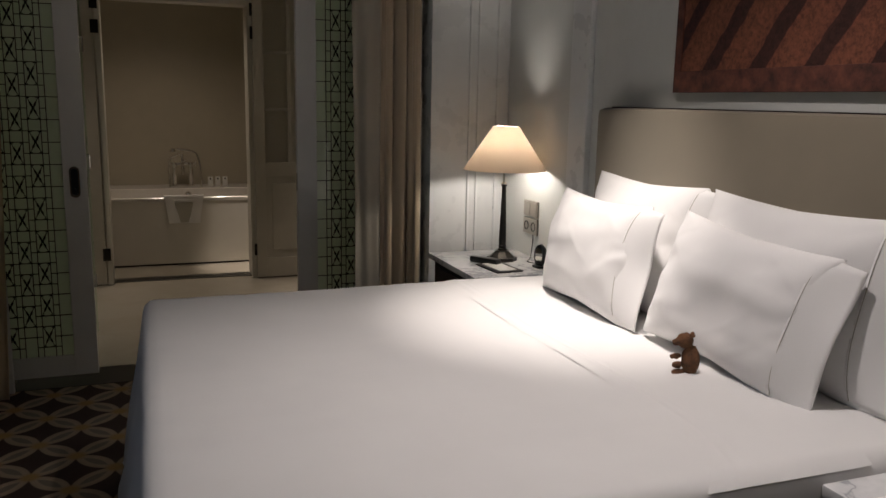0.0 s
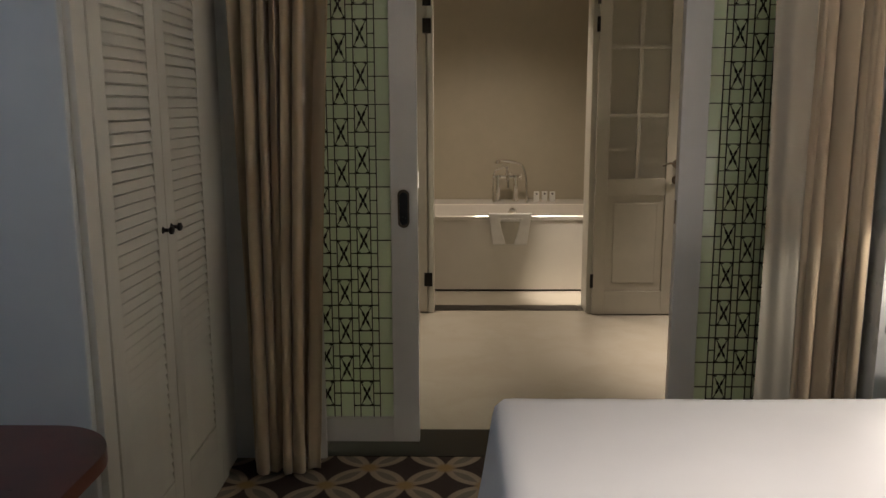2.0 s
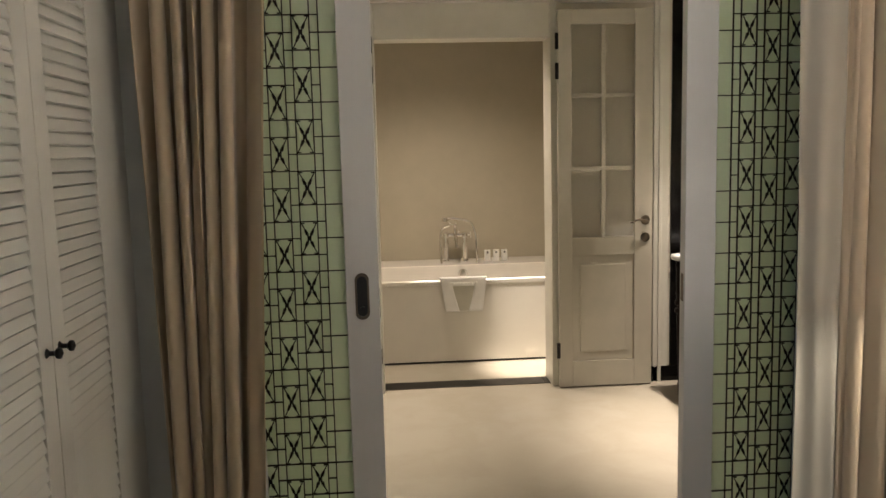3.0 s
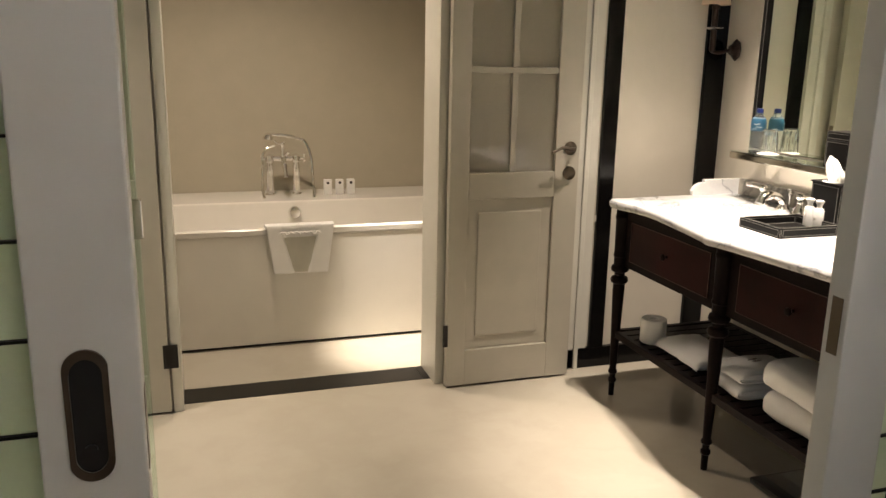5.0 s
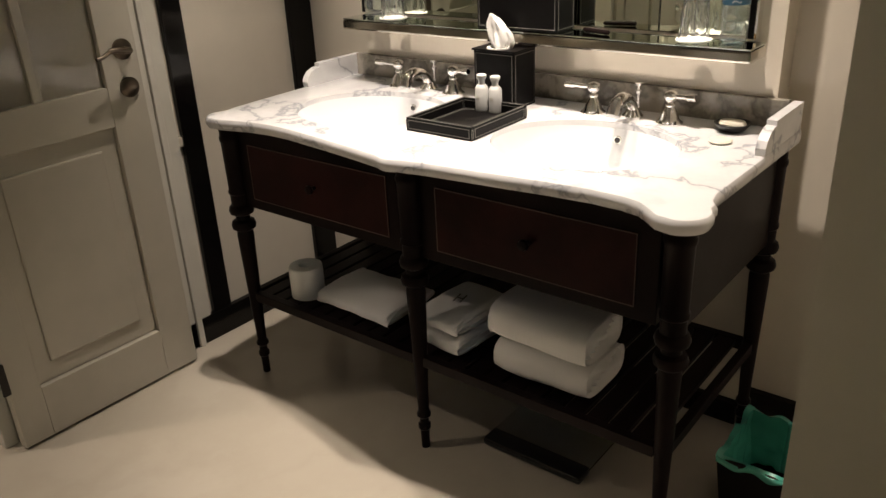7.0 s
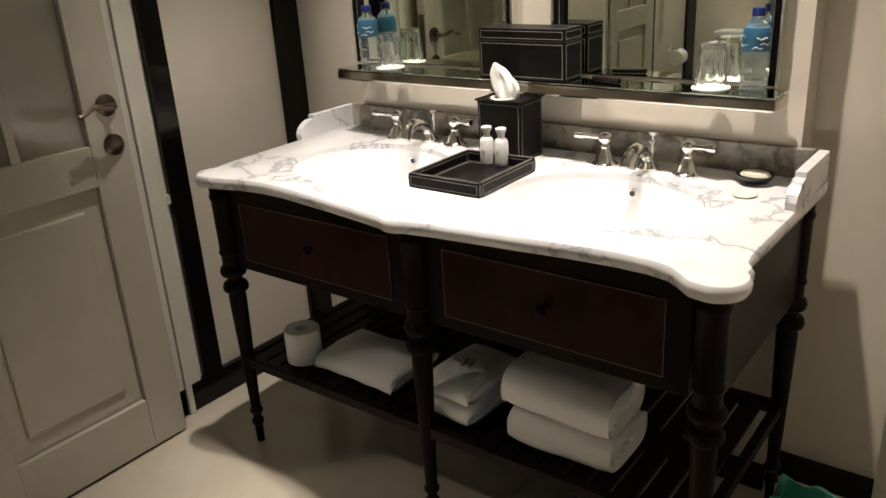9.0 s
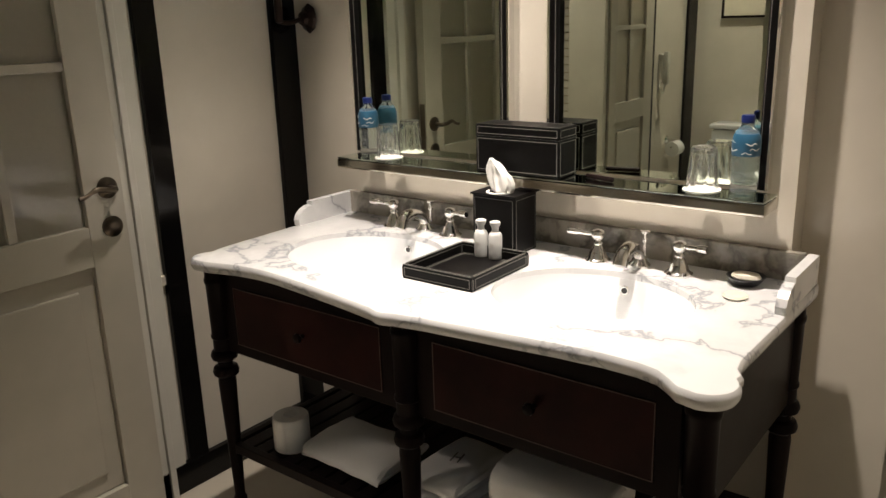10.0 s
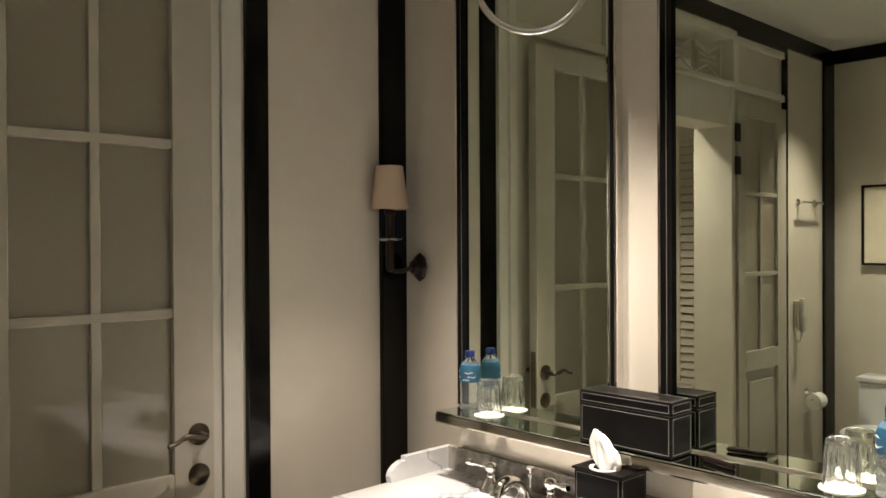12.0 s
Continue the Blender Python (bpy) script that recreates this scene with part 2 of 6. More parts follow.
M = {
    "wall_bed": plain("painted_wall", (0.62, 0.63, 0.60), 0.45, vary=0.03, relief=0.05),
    "panel_bed": plain("painted_panelling", (0.70, 0.71, 0.70), 0.28, vary=0.03, relief=0.04),
    "wall_bath": plain("cream_lacquered_wall", (0.66, 0.61, 0.52), 0.16, vary=0.03, relief=0.03),
    "ceiling": plain("white_ceiling", (0.74, 0.73, 0.69), 0.8, vary=0.02, relief=0.05),
    "stone": marble("cream_stone", (0.45, 0.41, 0.34), (0.42, 0.38, 0.31), 1.6, 0.13, 0.16),
    "alcove": plain("taupe_painted_wall", (0.46, 0.42, 0.33), 0.4, vary=0.03, relief=0.03),
    "black": plain("black_lacquer", (0.005, 0.0045, 0.0045), 0.12, spec=0.25, vary=0.2, relief=0.02),
    "sill": plain("black_marble", (0.008, 0.007, 0.006), 0.3, spec=0.25, vary=0.4, relief=0),
    "white": plain("white_painted_wood", (0.66, 0.64, 0.57), 0.35, vary=0.04, relief=0.06, grain=90),
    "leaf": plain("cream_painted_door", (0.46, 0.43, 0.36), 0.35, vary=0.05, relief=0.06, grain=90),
    "slide": plain("pale_painted_wood", (0.66, 0.65, 0.62), 0.32, vary=0.03, relief=0.05),
    "carpet": carpet_material(),
    "marble": marble("veined_white_marble", (0.76, 0.76, 0.76), (0.38, 0.39, 0.42), 3.0, 0.1, 0.037),
    "greymarble": marble("grey_marble", (0.36, 0.33, 0.28), (0.12, 0.11, 0.09), 5.0, 0.15, 0.14),
    "dark": plain("dark_stained_wood", (0.0095, 0.0058, 0.0055), 0.34, spec=0.07, vary=0.3, grain=40, relief=0.1, stretch=(1, 1, 12)),
    "drawer": plain("reddish_dark_wood", (0.022, 0.0062, 0.0055), 0.34, spec=0.1, vary=0.4, grain=30, relief=0.1, stretch=(12, 1, 12)),
    "desk": plain("red_brown_wood", (0.10, 0.030, 0.018), 0.3, vary=0.3, grain=30, relief=0.1, stretch=(8, 1, 1)),
    "leather": plain("black_leather", (0.004, 0.0035, 0.0035), 0.42, spec=0.14, vary=0.2, grain=260, relief=0.35, dist=0.0008),
    "thread": plain("pale_stitching", (0.16, 0.155, 0.14), 0.7, relief=0),
    "ceramic": plain("glazed_ceramic", (0.82, 0.83, 0.84), 0.07, vary=0.01, relief=0),
    "tub": plain("white_acrylic", (0.76, 0.73, 0.67), 0.12, vary=0.02, relief=0),
    "chrome": plain("polished_chrome", (0.86, 0.85, 0.83), 0.06, 1, vary=0.02, relief=0),
    "bronze": plain("aged_bronze", (0.16, 0.13, 0.10), 0.3, 1, vary=0.2, relief=0.05),
    "iron": plain("blackened_iron", (0.02, 0.018, 0.016), 0.4, 0.6, vary=0.2, relief=0.05),
    "mirror": plain("mirror_silver", (0.76, 0.81, 0.70), 0.0, 1, vary=0.0, relief=0),
    "linen": fabric("white_cotton", (0.78, 0.77, 0.76), 700, 0.02),
    "towel": fabric("white_terry", (0.82, 0.81, 0.79), 320, 0.04, relief=0.9),
    "curtain": fabric("beige_satin_curtain", (0.52, 0.415, 0.285), 600, 0.08, 0.55, sheen=0.4),
    "lining": fabric("pale_curtain_lining", (0.36, 0.33, 0.27), 600, 0.05, 0.8),
    "headboard": fabric("beige_leather", (0.21, 0.178, 0.13), 200, 0.06, 0.5),
    "frosted": frosted("frosted_green_glass", (0.45, 0.49, 0.405), (0.31, 0.345, 0.285)),
    "pane": frosted("frosted_pane", (0.32, 0.30, 0.245), (0.21, 0.195, 0.155)),
    "clear": glass("clear_glass", (0.97, 0.99, 0.97), 0.0, 1.45, 0.98),
    "screen": glass("green_edged_glass", (0.80, 0.95, 0.88)),
    "bottle": glass("bottle_plastic", (0.93, 0.98, 1.0), 0.0, 1.18, 0.93),
    "blue": plain("blue_plastic", (0.008, 0.018, 0.11), 0.35, relief=0),
    "label": plain("blue_label", (0.022, 0.10, 0.18), 0.4, relief=0),
    "paper": plain("white_paper", (0.80, 0.79, 0.76), 0.7, vary=0.03, relief=0.1),
    "green": plain("green_plastic_liner", (0.07, 0.33, 0.25), 0.25, vary=0.15, relief=0.3, dist=0.004),
    "shade": shade_material("lamp_shade_silk", (0.80, 0.66, 0.50), (0.85, 0.62, 0.42)),
    "sconce": shade_material("sconce_shade_silk", (0.72, 0.56, 0.42), (0.5, 0.36, 0.25)),
    "soap": plain("soap", (0.78, 0.74, 0.62), 0.4, relief=0),
    "yellow": plain("yellow_card", (0.75, 0.68, 0.03), 0.5, relief=0),
    "plate": plain("brushed_metal_plate", (0.42, 0.39, 0.34), 0.35, 0.6, relief=0.05),
    "plush": plain("brown_plush", (0.16, 0.07, 0.03), 0.95, vary=0.5, scale=40, grain=200, relief=1.0, dist=0.006),
    "mount": plain("cream_mount_board", (0.72, 0.66, 0.52), 0.8, relief=0),
    "tan": plain("tan_board", (0.32, 0.19, 0.09), 0.7, relief=0.1),
    "plastic": plain("off_white_plastic", (0.55, 0.53, 0.46), 0.35, relief=0),
    "blackplastic": plain("black_plastic", (0.012, 0.012, 0.012), 0.3, relief=0),
    "plastic_white": plain("frosted_plastic", (0.66, 0.66, 0.64), 0.3, relief=0),
    "shelfglass": plain("mirrored_glass", (0.62, 0.68, 0.62), 0.02, 1, vary=0.0, relief=0),
    "smoke": plain("smoked_mirror_edge", (0.52, 0.49, 0.43), 0.12, 1, vary=0.1, relief=0),
    "bronze_dark": plain("dark_bronze", (0.045, 0.030, 0.024), 0.35, 0.7, vary=0.2, relief=0.1),
    "gold": plain("gilt_metal", (0.75, 0.55, 0.25), 0.3, 1, relief=0),
    "bulb": glow("bulb_glass", (1, 0.88, 0.7), 12),
    "spot": glow("downlight_lens", (1, 0.9, 0.75), 25),
}


# ---- mesh helpers ----
def box(bm, x0, y0, z0, x1, y1, z1, bev=0.0):
    r = bmesh.ops.create_cube(bm, size=1, matrix=Matrix.LocRotScale(((x0 + x1) / 2, (y0 + y1) / 2, (z0 + z1) / 2), None, (abs(x1 - x0), abs(y1 - y0), abs(z1 - z0))))
    if bev:
        es = {e for v in r["verts"] for e in v.link_edges}
        bmesh.ops.bevel(bm, geom=list(es), offset=bev, segments=2, affect="EDGES", profile=0.6)
    return bm


def boxes(*rows, bev=0.0):
    bm = bmesh.new()
    for r in rows:
        box(bm, *r, bev=bev)
    return bm


def lathe(profile, seg=24, at=(0, 0, 0), bm=None, axis="z"):
    """Turns (radius, height) pairs round an axis."""
    bm = bm or bmesh.new()
    rings = []
    for r, h in profile:
        ring = []
        for i in range(seg):
            a = 2 * math.pi * i / seg
            c, s = r * math.cos(a), r * math.sin(a)
            p = {"z": (c, s, h), "x": (h, c, s), "y": (c, h, s)}[axis]
            ring.append(bm.verts.new([p[k] + at[k] for k in range(3)]))
        rings.append(ring)
    for a, b in zip(rings, rings[1:]):
        for i in range(seg):
            bm.faces.new((a[i], a[(i + 1) % seg], b[(i + 1) % seg], b[i]))
    for ring in (rings[0], rings[-1]):
        bm.faces.new(ring)
    return bm


def tube(points, r, seg=10, bm=None, taper=1.0):
    """A round bar along a list of points."""
    bm = bm or bmesh.new()
    pts = [Vector(p) for p in points]
    rings, n = [], len(pts)
    up = Vector((0.123, 0.21, 0.97)).normalized()
    for i, p in enumerate(pts):
        d = (pts[min(i + 1, n - 1)] - pts[max(i - 1, 0)]).normalized()
        a = d.cross(up)
        a = (a if a.length > 1e-3 else d.cross(Vector((1, 0, 0)))).normalized()
        b = d.cross(a)
        rad = (r[i] if isinstance(r, (list, tuple)) else r * (1 + (taper - 1) * i / max(1, n - 1)))
        rings.append([bm.verts.new(p + a * rad * math.cos(2 * math.pi * k / seg) + b * rad * math.sin(2 * math.pi * k / seg)) for k in range(seg)])
    for a, b in zip(rings, rings[1:]):
        for i in range(seg):
            bm.faces.new((a[i], a[(i + 1) % seg], b[(i + 1) % seg], b[i]))
    bm.faces.new(rings[0]), bm.faces.new(rings[-1])
    return bm


def arc(points, steps=6):
    """A smooth curve through control points."""
    out, P = [], [Vector(p) for p in points]
    P = [2 * P[0] - P[1]] + P + [2 * P[-1] - P[-2]]
    for i in range(1, len(P) - 2):
        for k in range(steps):
            t = k / steps
            out.append(0.5 * ((2 * P[i]) + (-P[i - 1] + P[i + 1]) * t + (2 * P[i - 1] - 5 * P[i] + 4 * P[i + 1] - P[i + 2]) * t * t + (-P[i - 1] + 3 * P[i] - 3 * P[i + 1] + P[i + 2]) * t ** 3))
    return out + [P[-2]]


def prism(outline, z0, z1, bm=None):
    bm = bm or bmesh.new()
    lo, hi = [bm.verts.new((x, y, z0)) for x, y in outline], [bm.verts.new((x, y, z1)) for x, y in outline]
    n = len(outline)
    bm.faces.new(lo[::-1]), bm.faces.new(hi)
    for i in range(n):
        bm.faces.new((lo[i], lo[(i + 1) % n], hi[(i + 1) % n], hi[i]))
    return bm


def sheet(fn, nu, nv, bm=None, closed=False):
    """A grid of quads over fn(u, v), u and v from 0 to 1."""
    bm = bm or bmesh.new()
    vs = [[bm.verts.new(fn(i / nu, j / nv)) for j in range(nv + 1)] for i in range(nu + 1)]
    for i in range(nu):
        for j in range(nv):
            bm.faces.new((vs[i][j], vs[i + 1][j], vs[i + 1][j + 1], vs[i][j + 1]))
    return bm


def part(name, bm, mat, parent=None, label="", smooth=False, m=None, kind=""):
    bmesh.ops.recalc_face_normals(bm, faces=bm.faces)
    me = bpy.data.meshes.new(name)
    bm.to_mesh(me)
    bm.free()
    me.materials.append(M[mat] if isinstance(mat, str) else mat)
    if smooth:
        me.shade_smooth()
        me.set_sharp_from_angle(angle=radians(38))
    ob = new(name, me)
    if parent is not None:
        ob.parent = parent
    if m is not None:
        ob.matrix_basis = m
    return tagged(ob, label, kind=kind)


def thing(name, at, label, category, group="", turn=0):
    ob = new(name)
    ob.matrix_basis = pose(*at, 0, 0, turn)
    return tagged(ob, label, category, group)


def setting(name, bm, mat, label="", smooth=False):
    return tagged(part(name, bm, mat, None, label, smooth), kind="structure")


# ---- structure ----
HEAD_X, SIDE_Y, PART_Y0, PART_Y1, FAR_Y, MIR_X = 1.785, 3.93, 4.31, 4.68, 6.75, 2.07
WEST = -1.80
setting("floor_bedroom", boxes((-2.6, -2.2, -0.1, 2.6, 4.31, 0.0)), "carpet", "dark patterned carpet with overlapping grey-brown petals")
setting("threshold", boxes((-0.76, 4.31, -0.1, 1.09, 4.60, 0.002)), "sill", "black marble sill under the sliding doors")
setting("floor_bathroom", boxes((-2.2, 4.60, -0.1, 2.4, 6.79, 0.0)), "stone", "polished cream stone floor")
setting("threshold_alcove", boxes((-0.36, 6.79, -0.1, 0.70, 6.94, 0.003)), "sill", "black marble strip before the bath alcove")
setting("threshold_alcove_end", boxes((0.704, 6.79, -0.1, 0.775, 6.94, 0.003)), "sill", "black marble strip before the bath alcove")
setting("floor_alcove", boxes((-1.25, 6.94, -0.1, 1.40, 8.56, 0.0)), "stone", "polished cream stone floor under the bath")
setting("ceiling", boxes((-2.6, -2.2, CEIL, 2.6, 8.8, CEIL + 0.1)), "ceiling", "plain white ceiling")
# bedroom walls
setting("wall_head", boxes((HEAD_X, -2.2, 0, HEAD_X + 0.2, SIDE_Y, CEIL)), "wall_bed", "pale grey painted wall behind the bed")
setting("wall_side", boxes((1.345, SIDE_Y, 0, 2.4, PART_Y0, CEIL)), "panel_bed", "pale glossy panelled wall beside the nightstand")
setting("wall_wardrobe_side", boxes((-2.4, PART_Y0 - 0.02, 0, -0.82, PART_Y1, CEIL)), "wall_bed", "grey-green painted wall behind the curtain")
setting("wall_lintel", boxes((-0.82, PART_Y0, 2.52, 1.20, PART_Y1, CEIL)), "wall_bed", "wall above the sliding doors")
setting("wall_partition", boxes((1.10, 4.51, 0, 2.4, PART_Y1, CEIL)), "wall_bath", "grey-cream partition end beside the vanity")
setting("wall_bedroom_west", boxes((-2.6, -2.2, 0, -2.4, PART_Y1, CEIL)), "wall_bed")
setting("wall_bedroom_south", boxes((-2.4, -2.2, 0, 1.8, -2.0, CEIL)), "wall_bed")
# bathroom walls
setting("wall_vanity", boxes((MIR_X + 0.09, PART_Y1, 0, 2.4, FAR_Y, CEIL)), "wall_bath", "cream lacquered wall beside the vanity")
setting("wall_mirror_panel", boxes((MIR_X, 5.035, 0, MIR_X + 0.09, 6.40, CEIL), (MIR_X + 0.07, 6.40, 0, MIR_X + 0.09, FAR_Y, CEIL)), "wall_bath", "cream panel that carries the mirrors")
setting("wall_far_right", boxes((0.775, FAR_Y, 0, 2.4, FAR_Y + 0.19, CEIL)), "wall_bath", "glossy cream lacquered wall")
setting("wall_far_left", boxes((-2.2, FAR_Y, 0, -0.365, FAR_Y + 0.19, CEIL)), "wall_bath", "glossy cream lacquered wall")
setting("wall_over_alcove", boxes((-0.365, FAR_Y, 2.72, 0.775, FAR_Y + 0.19, CEIL)), "wall_bath")
setting("wall_bathroom_west", boxes((-2.2, 4.68, 0, WEST, FAR_Y, CEIL)), "wall_bath", "glossy cream wall with a framed picture")
for row in ((-1.25, 8.56, 0, 1.40, 8.76, CEIL), (-1.45, 6.94, 0, -1.25, 8.76, CEIL), (1.40, 6.94, 0, 1.6, 8.76, CEIL)):
    setting("wall_alcove", boxes(row), "alcove", "plain taupe wall round the bath")
setting("ceiling_alcove", boxes((-1.25, 6.94, 2.62, 1.40, 8.56, 2.70)), "ceiling", "lowered ceiling over the bath")
# black trim in the bathroom
for i, (x0, x1) in enumerate(((1.518, 1.592), (2.03, MIR_X + 0.068), (-1.085, -1.035), (WEST, -1.64))):
    setting("trim_post", boxes((x0, FAR_Y - 0.02, 0, x1, FAR_Y, CEIL - 0.09), bev=0.003), "black", "glossy black upright strip")
setting("trim_band", boxes((-1.035, FAR_Y - 0.02, 2.735, -0.42, FAR_Y, 2.768)), "black", "thin black strip over the door moulding")
setting("trim_crown", boxes((WEST, FAR_Y - 0.022, CEIL - 0.09, 2.13, FAR_Y, CEIL), (WEST, 4.68, CEIL - 0.09, WEST + 0.022, FAR_Y - 0.022, CEIL), (MIR_X - 0.02, 4.70, CEIL - 0.09, MIR_X, FAR_Y - 0.022, CEIL)), "black", "glossy black band under the ceiling")
setting("baseboard", boxes((1.37, FAR_Y - 0.024, 0, 2.13, FAR_Y - 0.002, 0.10), (2.136, 4.70, 0, 2.16, 5.035, 0.07), (2.046, 5.035, 0, MIR_X, 6.40, 0.07), (2.116, 6.40, 0, 2.14, 6.72, 0.07), (WEST, FAR_Y - 0.024, 0, -1.0, FAR_Y - 0.002, 0.10), bev=0.002), "black", "glossy black skirting")
setting("wall_groove", boxes((1.37, FAR_Y - 0.012, 0.72, 1.518, FAR_Y, 0.75)), "wall_bath")
# alcove door casing with its transom
CAS = boxes((0.735, 6.72, 0, 0.775, 6.95, 2.50), (-0.395, 6.72, 0, -0.355, 6.95, 2.50), (-0.355, 6.735, 2.225, 0.735, 6.93, 2.44),
            (-0.42, 6.70, 2.44, 0.80, 6.93, 2.46), (-0.42, 6.72, 2.70, 0.80, 6.93, 2.75), (-0.42, 6.71, 2.46, -0.36, 6.93, 2.70), (0.74, 6.71, 2.46, 0.80, 6.93, 2.70), bev=0.004)
setting("door_frame", CAS, "white", "cream painted door frame with a fretwork transom")
bm = bmesh.new()
for k in range(4):
    x0 = -0.355 + 0.274 * k
    box(bm, x0, 6.78, 2.46, x0 + 0.012, 6.80, 2.70)
    for a, b in (((x0 + 0.02, 2.50), (x0 + 0.26, 2.54)), ((x0 + 0.02, 2.66), (x0 + 0.26, 2.62)), ((x0 + 0.05, 2.60), (x0 + 0.22, 2.60)), ((x0 + 0.05, 2.56), (x0 + 0.22, 2.56))):
        tube([(a[0], 6.79, a[1]), ((a[0] + b[0]) / 2, 6.79, 2.58 + (a[1] - 2.58) * 0.4), (b[0], 6.79, a[1])], 0.006, 5, bm)
setting("transom_fretwork", bm, "white", "cream fretwork above the bath opening")
setting("door_casing", boxes((1.40, 6.726, 0, 1.43, 6.75, 2.72), (1.43, 6.715, 0, 1.452, 6.75, 2.72), (1.452, 6.73, 0, 1.50, 6.75, 2.72), (0.80, 6.726, 2.43, 1.40, 6.75, 2.47), (0.80, 6.726, 2.68, 1.40, 6.75, 2.72),
                             (-1.03, 6.726, 2.43, -0.42, 6.75, 2.47), (-1.03, 6.726, 2.69, -0.42, 6.75, 2.73), bev=0.003), "white", "cream painted moulding")
# sliding door casings
for row in ((-0.82, 4.285, 0, -0.745, 4.31, 2.56), (1.075, 4.285, 0, 1.15, 4.31, 2.56), (-0.745, 4.285, 2.50, 1.075, 4.31, 2.56)):
    setting("slide_casing", boxes(row, bev=0.004), "slide", "pale painted casing of the sliding doors")
# panelling of the side wall and the head wall
P = bmesh.new()
for x in (1.552, 1.60, 1.71):
    box(P, x, SIDE_Y - 0.012, 0.12, x + 0.012, SIDE_Y, 2.7, bev=0.003)
box(P, HEAD_X - 0.03, 3.04, 0, HEAD_X, 3.20, CEIL, bev=0.006)
box(P, HEAD_X - 0.015, 3.20, 0, HEAD_X, 3.215, CEIL)
setting("wall_panel_moulding", P, "panel_bed", "pale glossy wall panelling")


# ---- doors ----
def french_door(at, mirror, label, lock=True):
    """A leaf 0.6 m wide, hinge at x = 0, its face at y = 0 and its back at y = 0.04; six frosted panes over one panel."""
    d = thing("french_door", at, label, "door")
    s = -1 if mirror else 1

    def X(a, b):
        return (min(s * a, s * b), max(s * a, s * b))

    def bx(rows, bev=0.003):
        bm = bmesh.new()
        for a, y0, z0, b, y1, z1 in rows:
            x0, x1 = X(a, b)
            box(bm, x0, y0, z0, x1, y1, z1, bev=bev)
        return bm

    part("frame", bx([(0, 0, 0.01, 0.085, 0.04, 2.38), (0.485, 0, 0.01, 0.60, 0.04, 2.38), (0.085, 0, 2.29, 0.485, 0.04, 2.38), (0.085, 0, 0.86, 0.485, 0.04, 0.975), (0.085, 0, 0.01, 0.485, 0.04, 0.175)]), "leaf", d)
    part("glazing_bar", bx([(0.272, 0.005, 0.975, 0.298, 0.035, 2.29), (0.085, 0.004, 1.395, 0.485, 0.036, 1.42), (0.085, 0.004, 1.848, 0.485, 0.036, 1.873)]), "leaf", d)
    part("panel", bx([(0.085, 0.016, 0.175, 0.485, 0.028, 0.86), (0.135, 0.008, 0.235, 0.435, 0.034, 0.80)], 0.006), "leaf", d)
    for a in (0.085, 0.298):
        for z0, z1 in ((0.975, 1.395), (1.42, 1.848), (1.873, 2.29)):
            part("pane", bx([(a, 0.018, z0, a + 0.187, 0.024, z1)], 0), "pane", d, "frosted glass pane")
    for z in (0.20, 1.96, 2.14):
        x0, x1 = X(-0.018, 0.004) if not mirror else X(-0.036, 0.022)
        part("hinge", boxes((x0, -0.004, z, x1, 0.004, z + 0.10), bev=0.002), "iron", d, "blackened iron hinge")
    for side in ((1, -1) if lock else ()):
        y = 0 if side == 1 else 0.04
        prof = [(0.0, 0), (0.030, 0), (0.030, 0.006), (0.022, 0.010), (0.012, 0.014), (0.0, 0.014)]
        for z in (1.075, 0.965):
            bm = lathe([(max(r, 0.0005), y - side * h) for r, h in prof], 20, (s * 0.553, 0, z), axis="y")
            part("lock_rose", bm, "bronze", d, "aged bronze rose", True)
        h = tube(arc([(s * 0.553, y - side * 0.008, 1.075), (s * 0.553, y - side * 0.045, 1.075), (s * 0.530, y - side * 0.052, 1.077), (s * 0.495, y - side * 0.05, 1.083), (s * 0.465, y - side * 0.05, 1.070), (s * 0.445, y - side * 0.05, 1.066)]), [0.009] * 8 + [0.008] * 12 + [0.006] * 11, 10)
        part("door_handle", h, "bronze", d, "aged bronze lever handle", True)
    x0, x1 = X(0.60, 0.602)
    part("strike_plate", boxes((x0, 0.008, 0.90, x1, 0.032, 1.16)), "bronze", d)
    return d


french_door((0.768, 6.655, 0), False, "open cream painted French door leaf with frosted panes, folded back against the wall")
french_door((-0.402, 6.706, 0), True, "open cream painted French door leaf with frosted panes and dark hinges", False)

ZB, ZT = 0.05, 2.50


